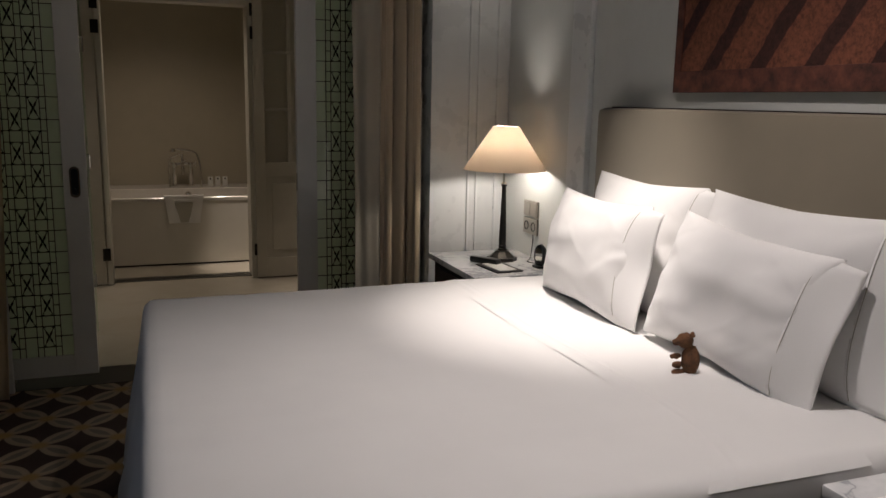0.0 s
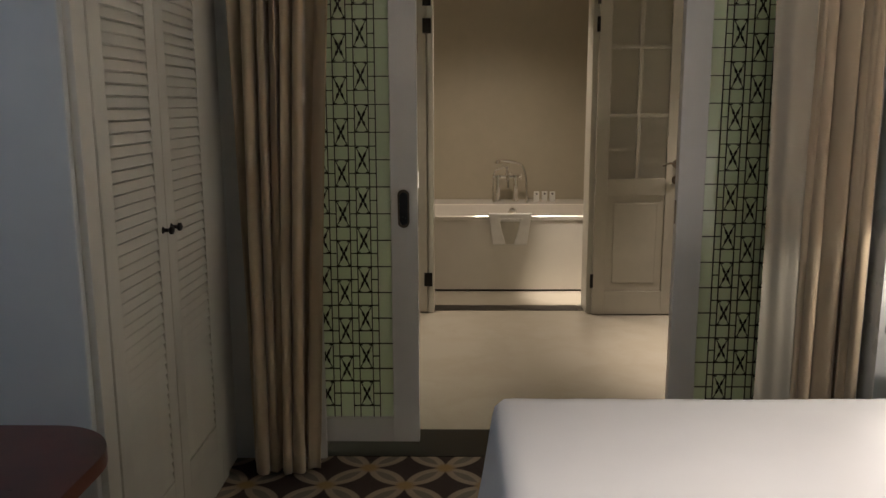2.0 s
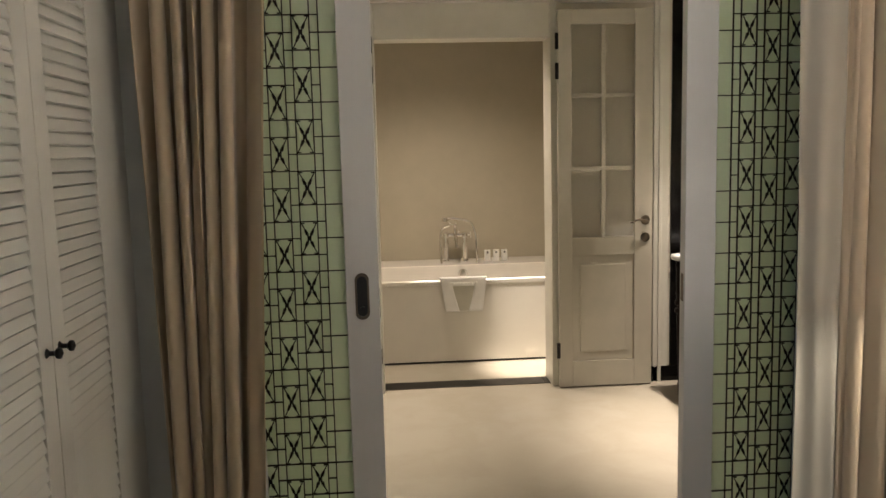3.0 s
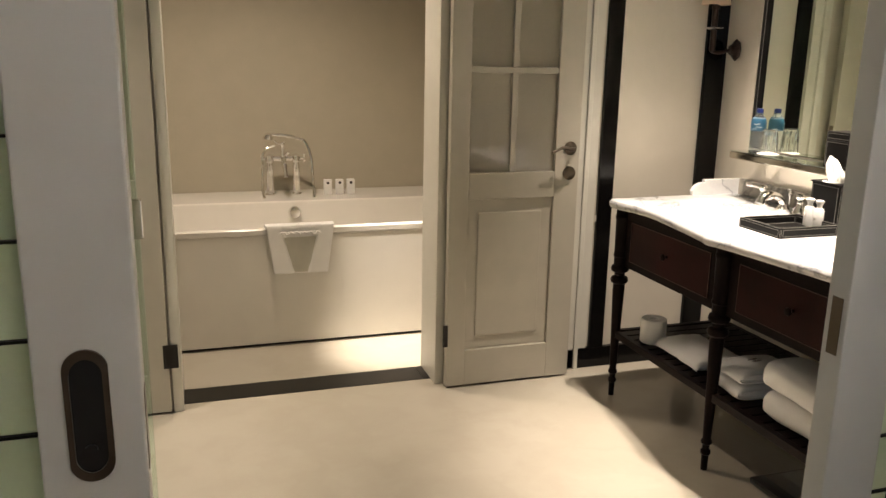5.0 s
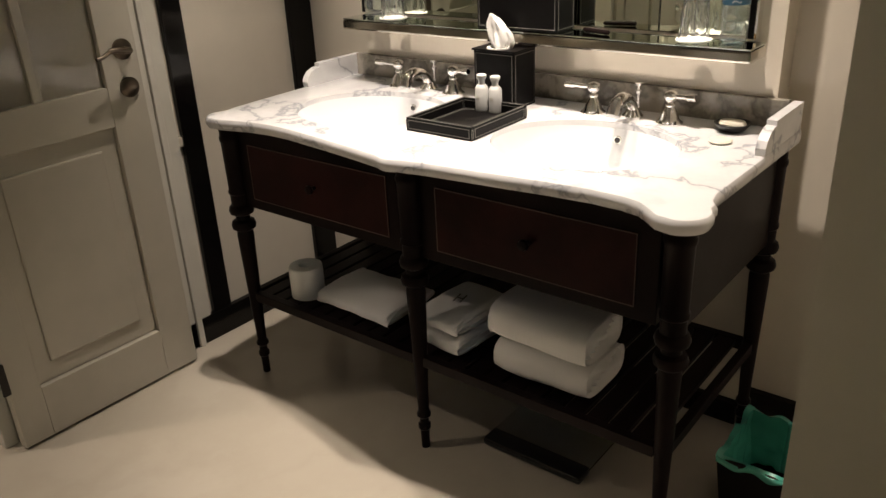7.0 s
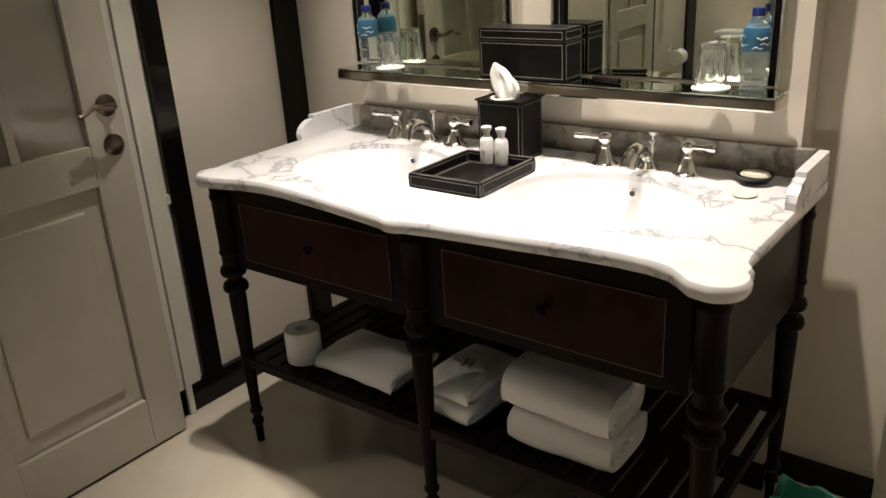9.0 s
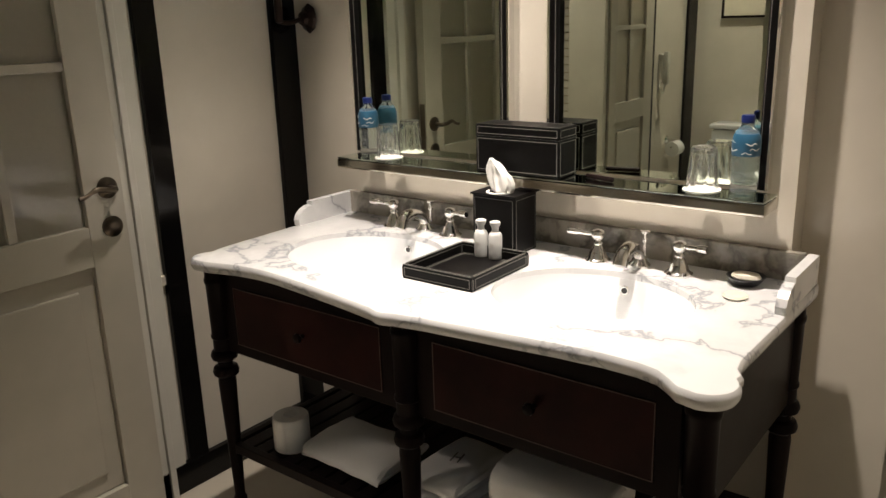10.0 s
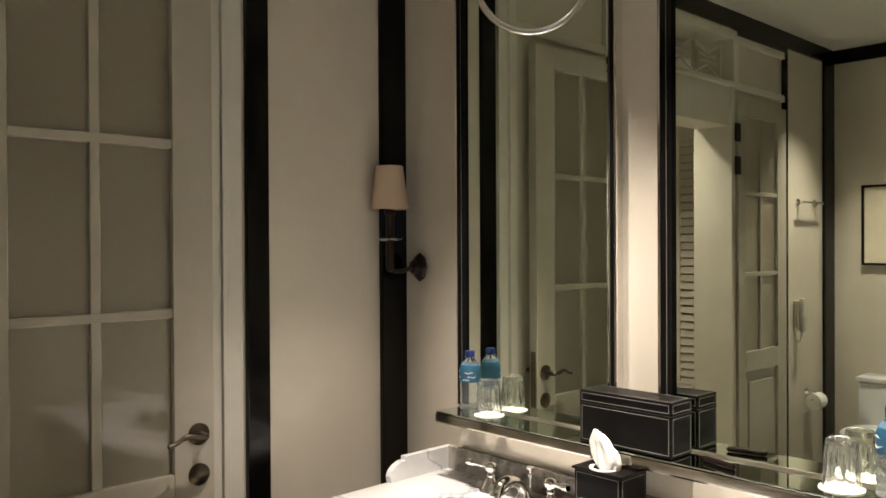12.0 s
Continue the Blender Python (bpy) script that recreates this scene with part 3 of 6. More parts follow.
def sliding_door(x_edge, direction, y0, y1, label, pull=True):
    """A leaf 0.92 m wide from its meeting edge; frosted glass behind a black leaded lattice."""
    d = thing("sliding_door", (x_edge, y0, 0), label, "sliding door", "sliding doors")
    s, t = direction, y1 - y0

    def bx(rows, bev=0.003):
        bm = bmesh.new()
        for a, ya, za, b, yb, zb in rows:
            box(bm, min(s * a, s * b), ya, za, max(s * a, s * b), yb, zb, bev=bev)
        return bm

    part("frame", bx([(0, 0, ZB, 0.112, t, ZT), (0.81, 0, ZB, 0.92, t, ZT), (0.112, 0, ZB, 0.81, t, 0.158), (0.112, 0, 2.42, 0.81, t, ZT)]), "slide", d)
    part("glass_panel", bx([(0.112, t / 2 - 0.003, 0.158, 0.81, t / 2 + 0.003, 2.42)], 0), "frosted", d, "frosted pale green glass")
    yl, yh = t / 2 - 0.010, t / 2 - 0.0032
    rows, xs, a = [], [], 0.112 + 0.057
    line = 0.0018
    while a < 0.80:
        xs.append(a)
        a += 0.028 if len(xs) % 2 else 0.0567
    for x in xs:
        rows.append((x - line, yl, 0.158, x + line, yh, 2.42))
    z0, row = 0.158 + 0.0, 0.0556
    n = int((2.42 - 0.158) / row)
    first = 1.487 - row * int((1.487 - 0.158) / row)
    motif, cells = None, []
    for i in range(n + 1):
        z = first + row * i
        if z > 2.41:
            break
        if i % 2 == (int(round((1.487 - first) / row)) % 2):
            rows.append((0.112, yl, z - line, xs[0], yh, z + line))
            rows.append((xs[-1], yl, z - line, 0.81, yh, z + line))
        for k in range(0, len(xs) - 1, 2):
            rows.append((xs[k], yl, z - line, xs[k + 1], yh, z + line))
    top = int(round((1.487 - first) / row))
    for k in range(1, len(xs) - 1, 2):
        shift = 0 if (k // 2) % 2 == 0 else 1
        for i in range(n + 1):
            z = first + row * i
            if (i - top + shift) % 3 in (0, 1) and z < 2.41:
                rows.append((xs[k], yl, z - line, xs[k + 1], yh, z + line))
            if (i - top + shift) % 3 == 0 and z - 2 * row > 0.16 and z < 2.41:
                cells.append(((xs[k] + xs[k + 1]) / 2, z - row))
    bm = bmesh.new()
    for a, ya, za, b, yb, zb in rows:
        box(bm, min(s * a, s * b), ya, za, max(s * a, s * b), yb, zb)
    part("leading", bm, "iron", d, "thin black leading on the glass", kind="stuff")
    bm = bmesh.new()
    w, h = 0.026, 0.053
    for sx in (1, -1):
        tube([(-sx * w, 0, h), (-sx * w * 0.50, 0, h * 0.52)], 0.0019, 5, bm)
        tube([(-sx * w * 0.54, 0, h * 0.56), (-sx * w * 0.24, 0, h * 0.22)], [0.0034, 0.0058], 6, bm)
        tube([(-sx * w * 0.24, 0, h * 0.26), (-sx * w * 0.16, 0, 0), (-sx * w * 0.24, 0, -h * 0.26)], 0.0021, 5, bm)
        tube([(-sx * w * 0.20, 0, h * 0.24), (sx * w * 0.20, 0, -h * 0.24)], 0.0024, 5, bm)
        tube([(-sx * w * 0.24, 0, -h * 0.22), (-sx * w * 0.54, 0, -h * 0.56)], [0.0058, 0.0034], 6, bm)
        tube([(-sx * w * 0.50, 0, -h * 0.52), (-sx * w, 0, -h)], 0.0019, 5, bm)
        box(bm, -sx * w - 0.0 if sx > 0 else w - 0.012, -0.003, h - 0.004, (-sx * w + 0.012) if sx > 0 else w, 0.003, h)
        box(bm, -sx * w - 0.0 if sx > 0 else w - 0.012, -0.003, -h, (-sx * w + 0.012) if sx > 0 else w, 0.003, -h + 0.004)
    first_x = None
    for cx, cz in cells:
        if first_x is None:
            first_x = part("cross_motif", bm, "iron", d, "black leaded crossed motif", m=pose(s * cx, yl - 0.001, cz))
        else:
            o = new("cross_motif", first_x.data)
            o.parent = d
            o.matrix_basis = pose(s * cx, yl - 0.001, cz)
    if pull:
        prof = []
        for i in range(28):
            a = 2 * math.pi * i / 28
            prof.append((0.024 * math.cos(a), 0.055 * (1 if math.sin(a) > 0 else -1) + 0.024 * math.sin(a)))
        bm = bmesh.new()
        for (g, y) in ((1.0, -0.0035), (0.72, -0.0036)):
            ring = [bm.verts.new((s * 0.058 + g * px, y, 1.065 + (pz if g == 1 else pz * 0.86))) for px, pz in prof]
            if g == 1:
                outer = ring
            else:
                for i in range(28):
                    bm.faces.new((outer[i], outer[(i + 1) % 28], ring[(i + 1) % 28], ring[i]))
                back = [bm.verts.new((v.co.x, 0.0, v.co.z)) for v in outer]
                for i in range(28):
                    bm.faces.new((outer[i], outer[(i + 1) % 28], back[(i + 1) % 28], back[i]))
        part("pull_rim", bm, "bronze", d, "bronze recessed pull", True)
        bm = bmesh.new()
        bm.faces.new([bm.verts.new((s * 0.058 + 0.72 * px, -0.002, 1.065 + pz * 0.86)) for px, pz in prof])
        lathe([(0.0005, -0.006), (0.007, -0.006), (0.007, -0.001)], 12, (s * 0.058, 0, 1.025), bm, axis="y")
        part("pull_cup", bm, "blackplastic", d, "dark hollow of the pull")
    part("edge_latch", boxes((-s * 0.001, t * 0.25, 0.985, s * 0.003, t * 0.75, 1.085)), "bronze", d, "bronze latch plate in the door edge")
    return d


sliding_door(-0.352, -1, 4.35, 4.395, "pale painted sliding door with frosted green glass and black leaded lattice, half open")
sliding_door(0.731, 1, 4.44, 4.487, "pale painted sliding door with leaded frosted glass, half hidden behind a curtain", False)


# ---- curtains ----
def curtain(x0, x1, y, foot, label, folds, seed, lining=False, gather=0.0, turn=0.0):
    """A heavy hanging with pinch folds; gather draws its middle together."""
    rnd = random.Random(seed)
    ph = [rnd.uniform(0, 6.28) for _ in range(4)]
    cx = foot

    def fn(u, v):
        z = 0.015 + v * 2.72
        g = 1 - gather * (1 - v) ** 0.8
        span = x0 + (x1 - x0) * u
        x = cx + (span - cx) * g
        a = 2 * math.pi * (folds * u + 0.45 * math.sin(2 * math.pi * u + ph[1]))
        depth = 0.05 * math.sin(a + 0.5 * math.sin(z * 1.3 + ph[0])) + 0.022 * math.sin(1.7 * a + ph[1] + 0.5 * z) + 0.003 * math.sin(4.1 * a + ph[3] + 0.8 * z) + 0.01 * math.sin(0.7 * a + ph[2] + z)
        x += 0.012 * math.sin(2 * a + ph[3]) * (1.2 - 0.4 * v)
        if z < 0.12:
            depth *= 1.2
            x += 0.01 * math.sin(a * 1.7)
        return (x, y + depth * (1 - 2 * abs(turn)) + turn * u, z)
    c = thing("curtain", (0, 0, 0), label, "curtain", "curtains")
    o = part("curtain_cloth", sheet(fn, folds * 14, 36), "curtain", c, smooth=True)
    o.data.set_sharp_from_angle(angle=radians(170))
    sol = o.modifiers.new("thick", "SOLIDIFY")
    sol.thickness = 0.004
    if lining:
        def fl(u, v):
            z = 0.02 + v * 2.7
            wide = 0.19 + 0.06 * (1 - v) ** 1.5
            return (x0 - 0.15 + wide * u + 0.01 * math.sin(2 * z + 5 * u), y - 0.035 + 0.016 * math.sin(7.5 * u + 0.5 * z) + 0.006 * math.sin(17 * u - 0.7 * z) + 0.03 * u * u, z)
        part("lining", sheet(fl, 48, 24), "lining", c, "pale curtain lining", smooth=True)
    return c


curtain(-1.06, -0.61, 4.19, -0.99, "floor-length beige satin curtain with deep folds, drawn aside", 6, 3, gather=0.40)
curtain(1.13, 1.295, 4.17, 1.22, "floor-length beige satin curtain with deep folds beside the lattice door", 5, 8, lining=True, gather=-0.04, turn=-0.17)


# ---- wardrobe ----
def wardrobe():
    w = thing("wardrobe", (-1.12, 3.06, 0), "built-in white wardrobe with two tall louvred doors and dark knobs", "wardrobe")
    part("body", boxes((-0.55, -0.02, 0, -0.022, 1.23, 2.7), bev=0.004), "wall_bed", w)
    part("frame", boxes((-0.022, 0, 0, 0, 0.075, 2.7), (-0.022, 1.00, 0, 0, 1.07, 2.7), (-0.022, 0.075, 0, 0, 1.00, 0.17), (-0.022, 0.075, 2.55, 0, 1.00, 2.7), (-0.022, 1.07, 0, -0.01, 1.23, 2.7), bev=0.003), "white", w)
    for y0, y1, ky in ((0.08, 0.536, 0.50), (0.54, 0.995, 0.575)):
        d = part("door", boxes((-0.0215, y0 + 0.01, 0.18, -0.0182, y1 - 0.01, 2.54)), "white", w, "louvred white door")
        for row in ((-0.018, y0, 0.175, 0.004, y0 + 0.075, 2.545), (-0.018, y1 - 0.075, 0.175, 0.004, y1, 2.545)):
            part("stile", boxes(row, bev=0.002), "white", d)
        for row in ((-0.018, y0 + 0.075, 0.175, 0.004, y1 - 0.075, 0.27), (-0.018, y0 + 0.075, 2.45, 0.004, y1 - 0.075, 2.545)):
            part("rail", boxes(row, bev=0.002), "white", d)
        bm = bmesh.new()
        a = [bm.verts.new(p) for p in ((-0.012, y0 + 0.075, 0.0315), (-0.002, y0 + 0.075, 0), (0.003, y0 + 0.075, 0.003), (-0.004, y0 + 0.075, 0.0295))]
        b = [bm.verts.new((v.co.x, y1 - 0.075, v.co.z)) for v in a]
        for k in range(4):
            bm.faces.new((a[k], a[(k + 1) % 4], b[(k + 1) % 4], b[k]))
        first = part("louvre_slat", bm, "white", d, m=pose(0, 0, 0.273))
        for i in range(1, 65):
            o = new("louvre_slat", first.data)
            o.parent = d
            o.matrix_basis = pose(0, 0, 0.273 + i * 0.0335)
        part("knob", lathe([(0.0005, 0.004), (0.012, 0.004), (0.006, 0.010), (0.006, 0.022), (0.013, 0.028), (0.013, 0.036), (0.0005, 0.042)], 14, (0, ky, 1.10), axis="x"), "iron", d, "dark metal knob", True)


wardrobe()

# ---- desk ----
d = thing("desk", (-1.5, 2.3, 0), "red-brown wooden desk with a rounded corner", "desk")
out = [(-0.7, -1.2), (0.55, -1.2), (0.55, 0.33)] + [(0.37 + 0.18 * math.cos(a), 0.36 + 0.18 * math.sin(a)) for a in [k * math.pi / 16 for k in range(0, 9)]] + [(-0.7, 0.54)]
part("desktop", prism(out, 0.715, 0.75), "desk", d, smooth=True)
part("side_panel", boxes((-0.6, 0.36, 0, 0.30, 0.39, 0.715), (-0.6, -1.1, 0, 0.30, -1.07, 0.715), (-0.62, -1.07, 0.4, -0.6, 0.36, 0.715), bev=0.002), "desk", d)

# ---- bed ----
BX0, BX1, BY0, BY1, BZ = -0.100, 1.70, 1.11, 3.05, 0.755


def bed():
    b = thing("bed", (0.8, 2.04, 0), "large double bed made up with smooth white cotton sheets", "bed")
    inv = pose(-0.8, -2.04, 0)
    part("base", boxes((0.02, 1.14, 0.08, 1.70, 2.94, 0.38)), "lining", b, m=inv)

    def top(u, v):
        # the sheet falls over both sides and the foot
        x, y = BX0 - 0.66 + (BX1 + 0.66 - BX0) * u, BY0 - 0.66 + (BY1 - BY0 + 1.32) * v
        ox, oy = max(0, BX0 + 0.04 - x), max(0, BY0 + 0.04 - y) + max(0, y - (BY1 - 0.04))
        drop = max(ox, oy)
        z = BZ + 0.006 * noise.noise((x * 2.1, y * 2.1, 0)) + 0.003 * noise.noise((x * 7, y * 7, 3))
        z += 0.0025 * noise.noise((x * 3, y * 14, 5)) + 0.0018 * noise.noise((x * 22, y * 3, 9))
        px, py = max(x, BX0 + 0.04), min(max(y, BY0 + 0.04), BY1 - 0.04)
        if drop > 0:
            r, a = 0.035, min(drop / 0.035, math.pi / 2)
            outw, down = r * math.sin(a), r * (1 - math.cos(a)) + max(0, drop - 0.055)
            fl = (0.16 if ox > oy else 0.10) * down + 0.012 * down * math.sin(13 * (x + y))
            k = outw + fl
            n = math.hypot(ox, oy) or 1
            px -= k * ox / n
            py += k * oy / n * (1 if y > 2 else -1)
            z -= down
        return (px, py, max(z, 0.10))
    o = part("sheet", sheet(top, 90, 100), "linen", b, "smooth white top sheet hanging over the sides", True, m=inv)
    o.data.set_sharp_from_angle(angle=radians(100))

    def fold(u, v):
        y = BY0 + 0.003 + (BY1 - BY0 - 0.043) * v
        w = max(0, (y - BY0) / (BY1 - BY0))
        bend = 1.095 - 0.13 * math.exp(-w / 0.08) + 0.008 * math.sin(7 * w)
        x = bend + (1.40 - bend) * u
        ridge = 0.0035 * math.exp(-((u - 0.14) / 0.03) ** 2) + 0.002 * math.exp(-((u - 0.24) / 0.02) ** 2)
        lift = 0.0012 + 0.0016 * min(1, u * 10) + ridge * 0.6
        z = BZ + 0.006 * noise.noise((x * 2.1, y * 2.1, 0)) + 0.003 * noise.noise((x * 7, y * 7, 3))
        drop = max(0, BY0 + 0.04 - y)
        if drop > 0:
            a = min(drop / 0.035, math.pi / 2)
            down = 0.035 * (1 - math.cos(a)) + max(0, drop - 0.055)
            return (x, BY0 + 0.04 - 0.035 * math.sin(a) - 0.125 * down - lift, z - down + lift * math.cos(a))
        return (x, y, z + lift)
    o = part("turned_sheet", sheet(fold, 60, 60), "linen", b, "turned-down band of the sheet", True, m=inv)
    hb = thing("headboard", (1.74, 2.0, 0), "wide beige leather headboard with rounded edges and a dark back frame", "headboard")
    part("cushion", boxes((-0.045, -0.855, 0.35, 0.035, 0.855, 1.49), bev=0.03), "headboard", hb, smooth=True)
    part("back_frame", boxes((0.036, -0.872, 0.1, 0.058, 0.872, 1.494), bev=0.003), "dark", hb, "dark wooden back frame")


bed()


def pillow(at, size, tilt, turn, label, seed, flange=0.09, dent=None, lean=0):
    """An upright stuffed pillow: width along y, height along its own z, leaning back by tilt."""
    w, h, t = size
    p = thing("pillow", at, label, "pillow", "pillows on the bed")
    p.matrix_basis = pose(*at, lean, tilt, turn)
    rnd = random.Random(seed)
    k = rnd.uniform(0, 50)

    def surf(sgn):
        def fn(u, v):
            a, c = 2 * u - 1, 2 * v - 1
            prof = max(0.0, (1 - abs(a) ** 2.6)) ** 0.55 * max(0.0, (1 - abs(c) ** 2.4)) ** 0.55
            pin = 1 - 0.05 * (1 - abs(a)) * (abs(c) ** 3) - 0.0
            yy = a * w / 2 * (1 - 0.045 * (1 - c * c) * abs(a))
            zz = h / 2 + c * h / 2 * (1 - 0.05 * (1 - a * a) * abs(c)) * pin
            wr = 0.012 * noise.noise((a * 2.5 + k, c * 2.5, 1)) + 0.006 * noise.noise((a * 5 + k, c * 1.3, sgn)) * (abs(a) ** 2)
            crease = 0.003 * math.sin(14 * (a * 0.8 + c) + 4 * noise.noise((a * 2, c * 2, k))) * (abs(a) ** 3)
            fold = 0.0
            for q in range(5):
                fa, fc, fs = 0.85 * math.sin(k + q * 2.4), 0.8 * math.sin(2 * k + q * 1.7), math.sin(k + q)
                dx, dy = a - fa, c - fc
                across = dx * (0.8 if fs > 0 else 0.6) + dy * (0.6 if fs > 0 else -0.8) + 0.05 * math.sin(6 * dy)
                fold += 0.0025 * math.exp(-(across / 0.035) ** 2 - (dx * dx + dy * dy) / 0.16)
            crease += fold
            d = 0.0
            if dent:
                d = dent[2] * math.exp(-((yy - dent[0]) ** 2 + (zz - dent[1]) ** 2) / 0.012)
            x = sgn * (t / 2 * prof + (wr + crease) * prof ** 0.3) + (d if sgn < 0 else 0)
            return (x, yy, zz)
        return fn
    bm = sheet(surf(-1), 64, 48)
    sheet(surf(1), 64, 48, bm)
    bmesh.ops.remove_doubles(bm, verts=bm.verts, dist=0.0008)
    part("cushion", bm, "linen", p, smooth=True)
    if flange:
        def fl(u, v):
            c = 2 * v - 1
            y = -w / 2 + 0.045 - (flange + 0.03) * u
            x = -0.24 * t * (1 - u) ** 1.4 * max(0, 1 - abs(c) ** 3) ** 0.6 + 0.008 * math.sin(8 * v + k) * u - 0.004
            return (x, y + 0.012 * (1 - c * c) + 0.004 * math.sin(7 * v + k), h / 2 + c * h / 2 * (0.95 - 0.02 * u))
        o = part("flange", sheet(fl, 10, 24), "linen", p, "flat hemmed edge of the pillow case", True)
        s = o.modifiers.new("thick", "SOLIDIFY")
        s.thickness, s.offset = 0.005, 0
        part("seam", tube([tuple(Vector(fl(0.06, 0.03 + 0.94 * q / 15)) + Vector((-0.004, 0, 0))) for q in range(16)], 0.0010, 5), "lining", p, "fine stitched seam")
    return p


pillow((1.61, 2.44, 0.745), (0.70, 0.50, 0.17), 10, 0, "plump white pillow propped against the headboard", 2)
pillow((1.60, 1.69, 0.745), (0.74, 0.50, 0.18), 10, 0, "plump white pillow with a piped edge against the headboard", 5)
pillow((1.455, 2.50, 0.745), (0.65, 0.43, 0.21), 12, -2, "plump white pillow standing on the sheet", 11)
pillow((1.46, 1.765, 0.750), (0.64, 0.42, 0.21), 18, 2, "plump white pillow with a hemmed edge, slightly dented", 17, dent=(-0.03, 0.14, 0.05), lean=4)
pillow((1.66, 1.22, 0.745), (0.55, 0.40, 0.16), 18, 0, "white pillow behind the others", 23, flange=0)


def plush():
    t = thing("plush_toy", (1.345, 1.705, 0.752), "small brown plush animal tucked between pillow and sheet", "plush toy")
    bm = bmesh.new()
    for c, r, sc in (((0.02, 0, 0.055), 0.04, (0.8, 0.75, 1.4)), ((0.0, 0.012, 0.125), 0.030, (1, 0.9, 0.95)), ((-0.022, 0.028, 0.117), 0.014, (1.3, 1, 0.8)), ((0.01, -0.012, 0.152), 0.010, (1, 0.6, 1)), ((-0.02, 0.035, 0.062), 0.012, (2.0, 1, 0.8)), ((-0.02, 0.02, 0.035), 0.013, (1.6, 1, 0.9)), ((-0.02, 0.01, 0.012), 0.014, (2, 1, 0.8))):
        bmesh.ops.create_icosphere(bm, subdivisions=3, radius=r, matrix=Matrix.LocRotScale(c, None, sc))
    for v in bm.verts:
        v.co += Vector((noise.noise(v.co * 90), noise.noise(v.co * 90 + Vector((5, 0, 0))), noise.noise(v.co * 90 + Vector((0, 7, 0))))) * 0.004
    bmesh.ops.scale(bm, vec=(0.8, 0.8, 0.8), verts=bm.verts)
    part("figure", bm, "plush", t, smooth=True)


plush()

# ---- wall hanging ----
m, nt, b = nodes_of("woven_red_brown")
tc, mp, wv = nt.nodes.new("ShaderNodeTexCoord"), nt.nodes.new("ShaderNodeMapping"), nt.nodes.new("ShaderNodeTexWave")
mp.inputs["Rotation"].default_value = (radians(-38), 0, 0)
wv.bands_direction, wv.inputs["Scale"].default_value, wv.inputs["Distortion"].default_value = "Y", 1.7, 0.5
wv.inputs["Detail Scale"].default_value = 8
nt.links.new(tc.outputs["Object"], mp.inputs[0])
nt.links.new(mp.outputs[0], wv.inputs["Vector"])
band = ramp(nt, wv.outputs[0], [(0.0, (0.040, 0.012, 0.008)), (0.20, (0.048, 0.014, 0.009)), (0.24, (0.15, 0.048, 0.026)), (1.0, (0.18, 0.062, 0.033))])
fine = noise_tex(nt, 60, 5, 0.7)
mul = nt.nodes.new("ShaderNodeMix")
mul.data_type, mul.blend_type = "RGBA", "MULTIPLY"
mul.inputs["Factor"].default_value = 0.9
nt.links.new(band.outputs[0], mul.inputs["A"])
nt.links.new(ramp(nt, fine.outputs[0], [(0.35, (0.5, 0.45, 0.4)), (0.65, (1.4, 1.35, 1.3))]).outputs[0], mul.inputs["B"])
nt.links.new(mul.outputs["Result"], b.inputs["Base Color"])
b.inputs["Roughness"].default_value = 0.9
bump(nt, b, fine.outputs[0], 0.5, 0.004)
M["hanging"] = m
M["hanging_border"] = plain("woven_border", (0.10, 0.032, 0.020), 0.9, vary=0.6, scale=22, grain=200, relief=0.5, dist=0.003)
h = thing("wall_hanging", (1.775, 1.6, 1.55), "red-brown woven textile with diagonal dark bands hung above the headboard", "wall hanging")
part("cloth", boxes((-0.008, -0.76, 0.075, 0.0, 0.80, 1.0)), "hanging", h)
part("border", boxes((-0.011, -0.80, 0.0, 0.0, 0.84, 0.075), (-0.011, 0.80, 0.075, 0.0, 0.84, 1.0), bev=0.002), "hanging_border", h, "darker patterned border")


# ---- nightstands ----
def nightstand(at, label):
    n = thing("nightstand", at, label, "nightstand", "nightstands")
    part("top", boxes((-0.245, -0.32, 0.69, 0.245, 0.32, 0.72), bev=0.006), "marble", n, "white marble top", True)
    part("cabinet", boxes((-0.22, -0.29, 0.12, 0.22, 0.29, 0.688), bev=0.004), "dark", n)
    for x in (-0.2, 0.2):
        for y in (-0.27, 0.27):
            part("leg", lathe([(0.018, 0), (0.024, 0.12)], 12, (x, y, 0)), "dark", n)
    for z in (0.16, 0.42):
        part("drawer", boxes((-0.232, -0.25, z, -0.221, 0.25, z + 0.24), bev=0.002), "drawer", n, "dark wooden drawer front")
        part("knob", lathe([(0.0005, 0), (0.007, 0), (0.007, -0.012), (0.013, -0.02), (0.0005, -0.028)], 12, (-0.232, 0, z + 0.12), axis="x"), "iron", n)
    return n


nightstand((1.55, 3.50, 0), "dark wooden nightstand with a white marble top")
nightstand((1.50, 0.79, 0), "dark wooden nightstand with a white marble top beside the bed")
t = thing("card", (1.40, 0.93, 0.722), "yellow card lying on a white paper", "card")
part("sheet_paper", boxes((-0.10, -0.14, 0, 0.10, 0.09, 0.002)), "paper", t)
part("card_front", boxes((-0.06, -0.12, 0.002, 0.06, -0.01, 0.004)), "yellow", t)


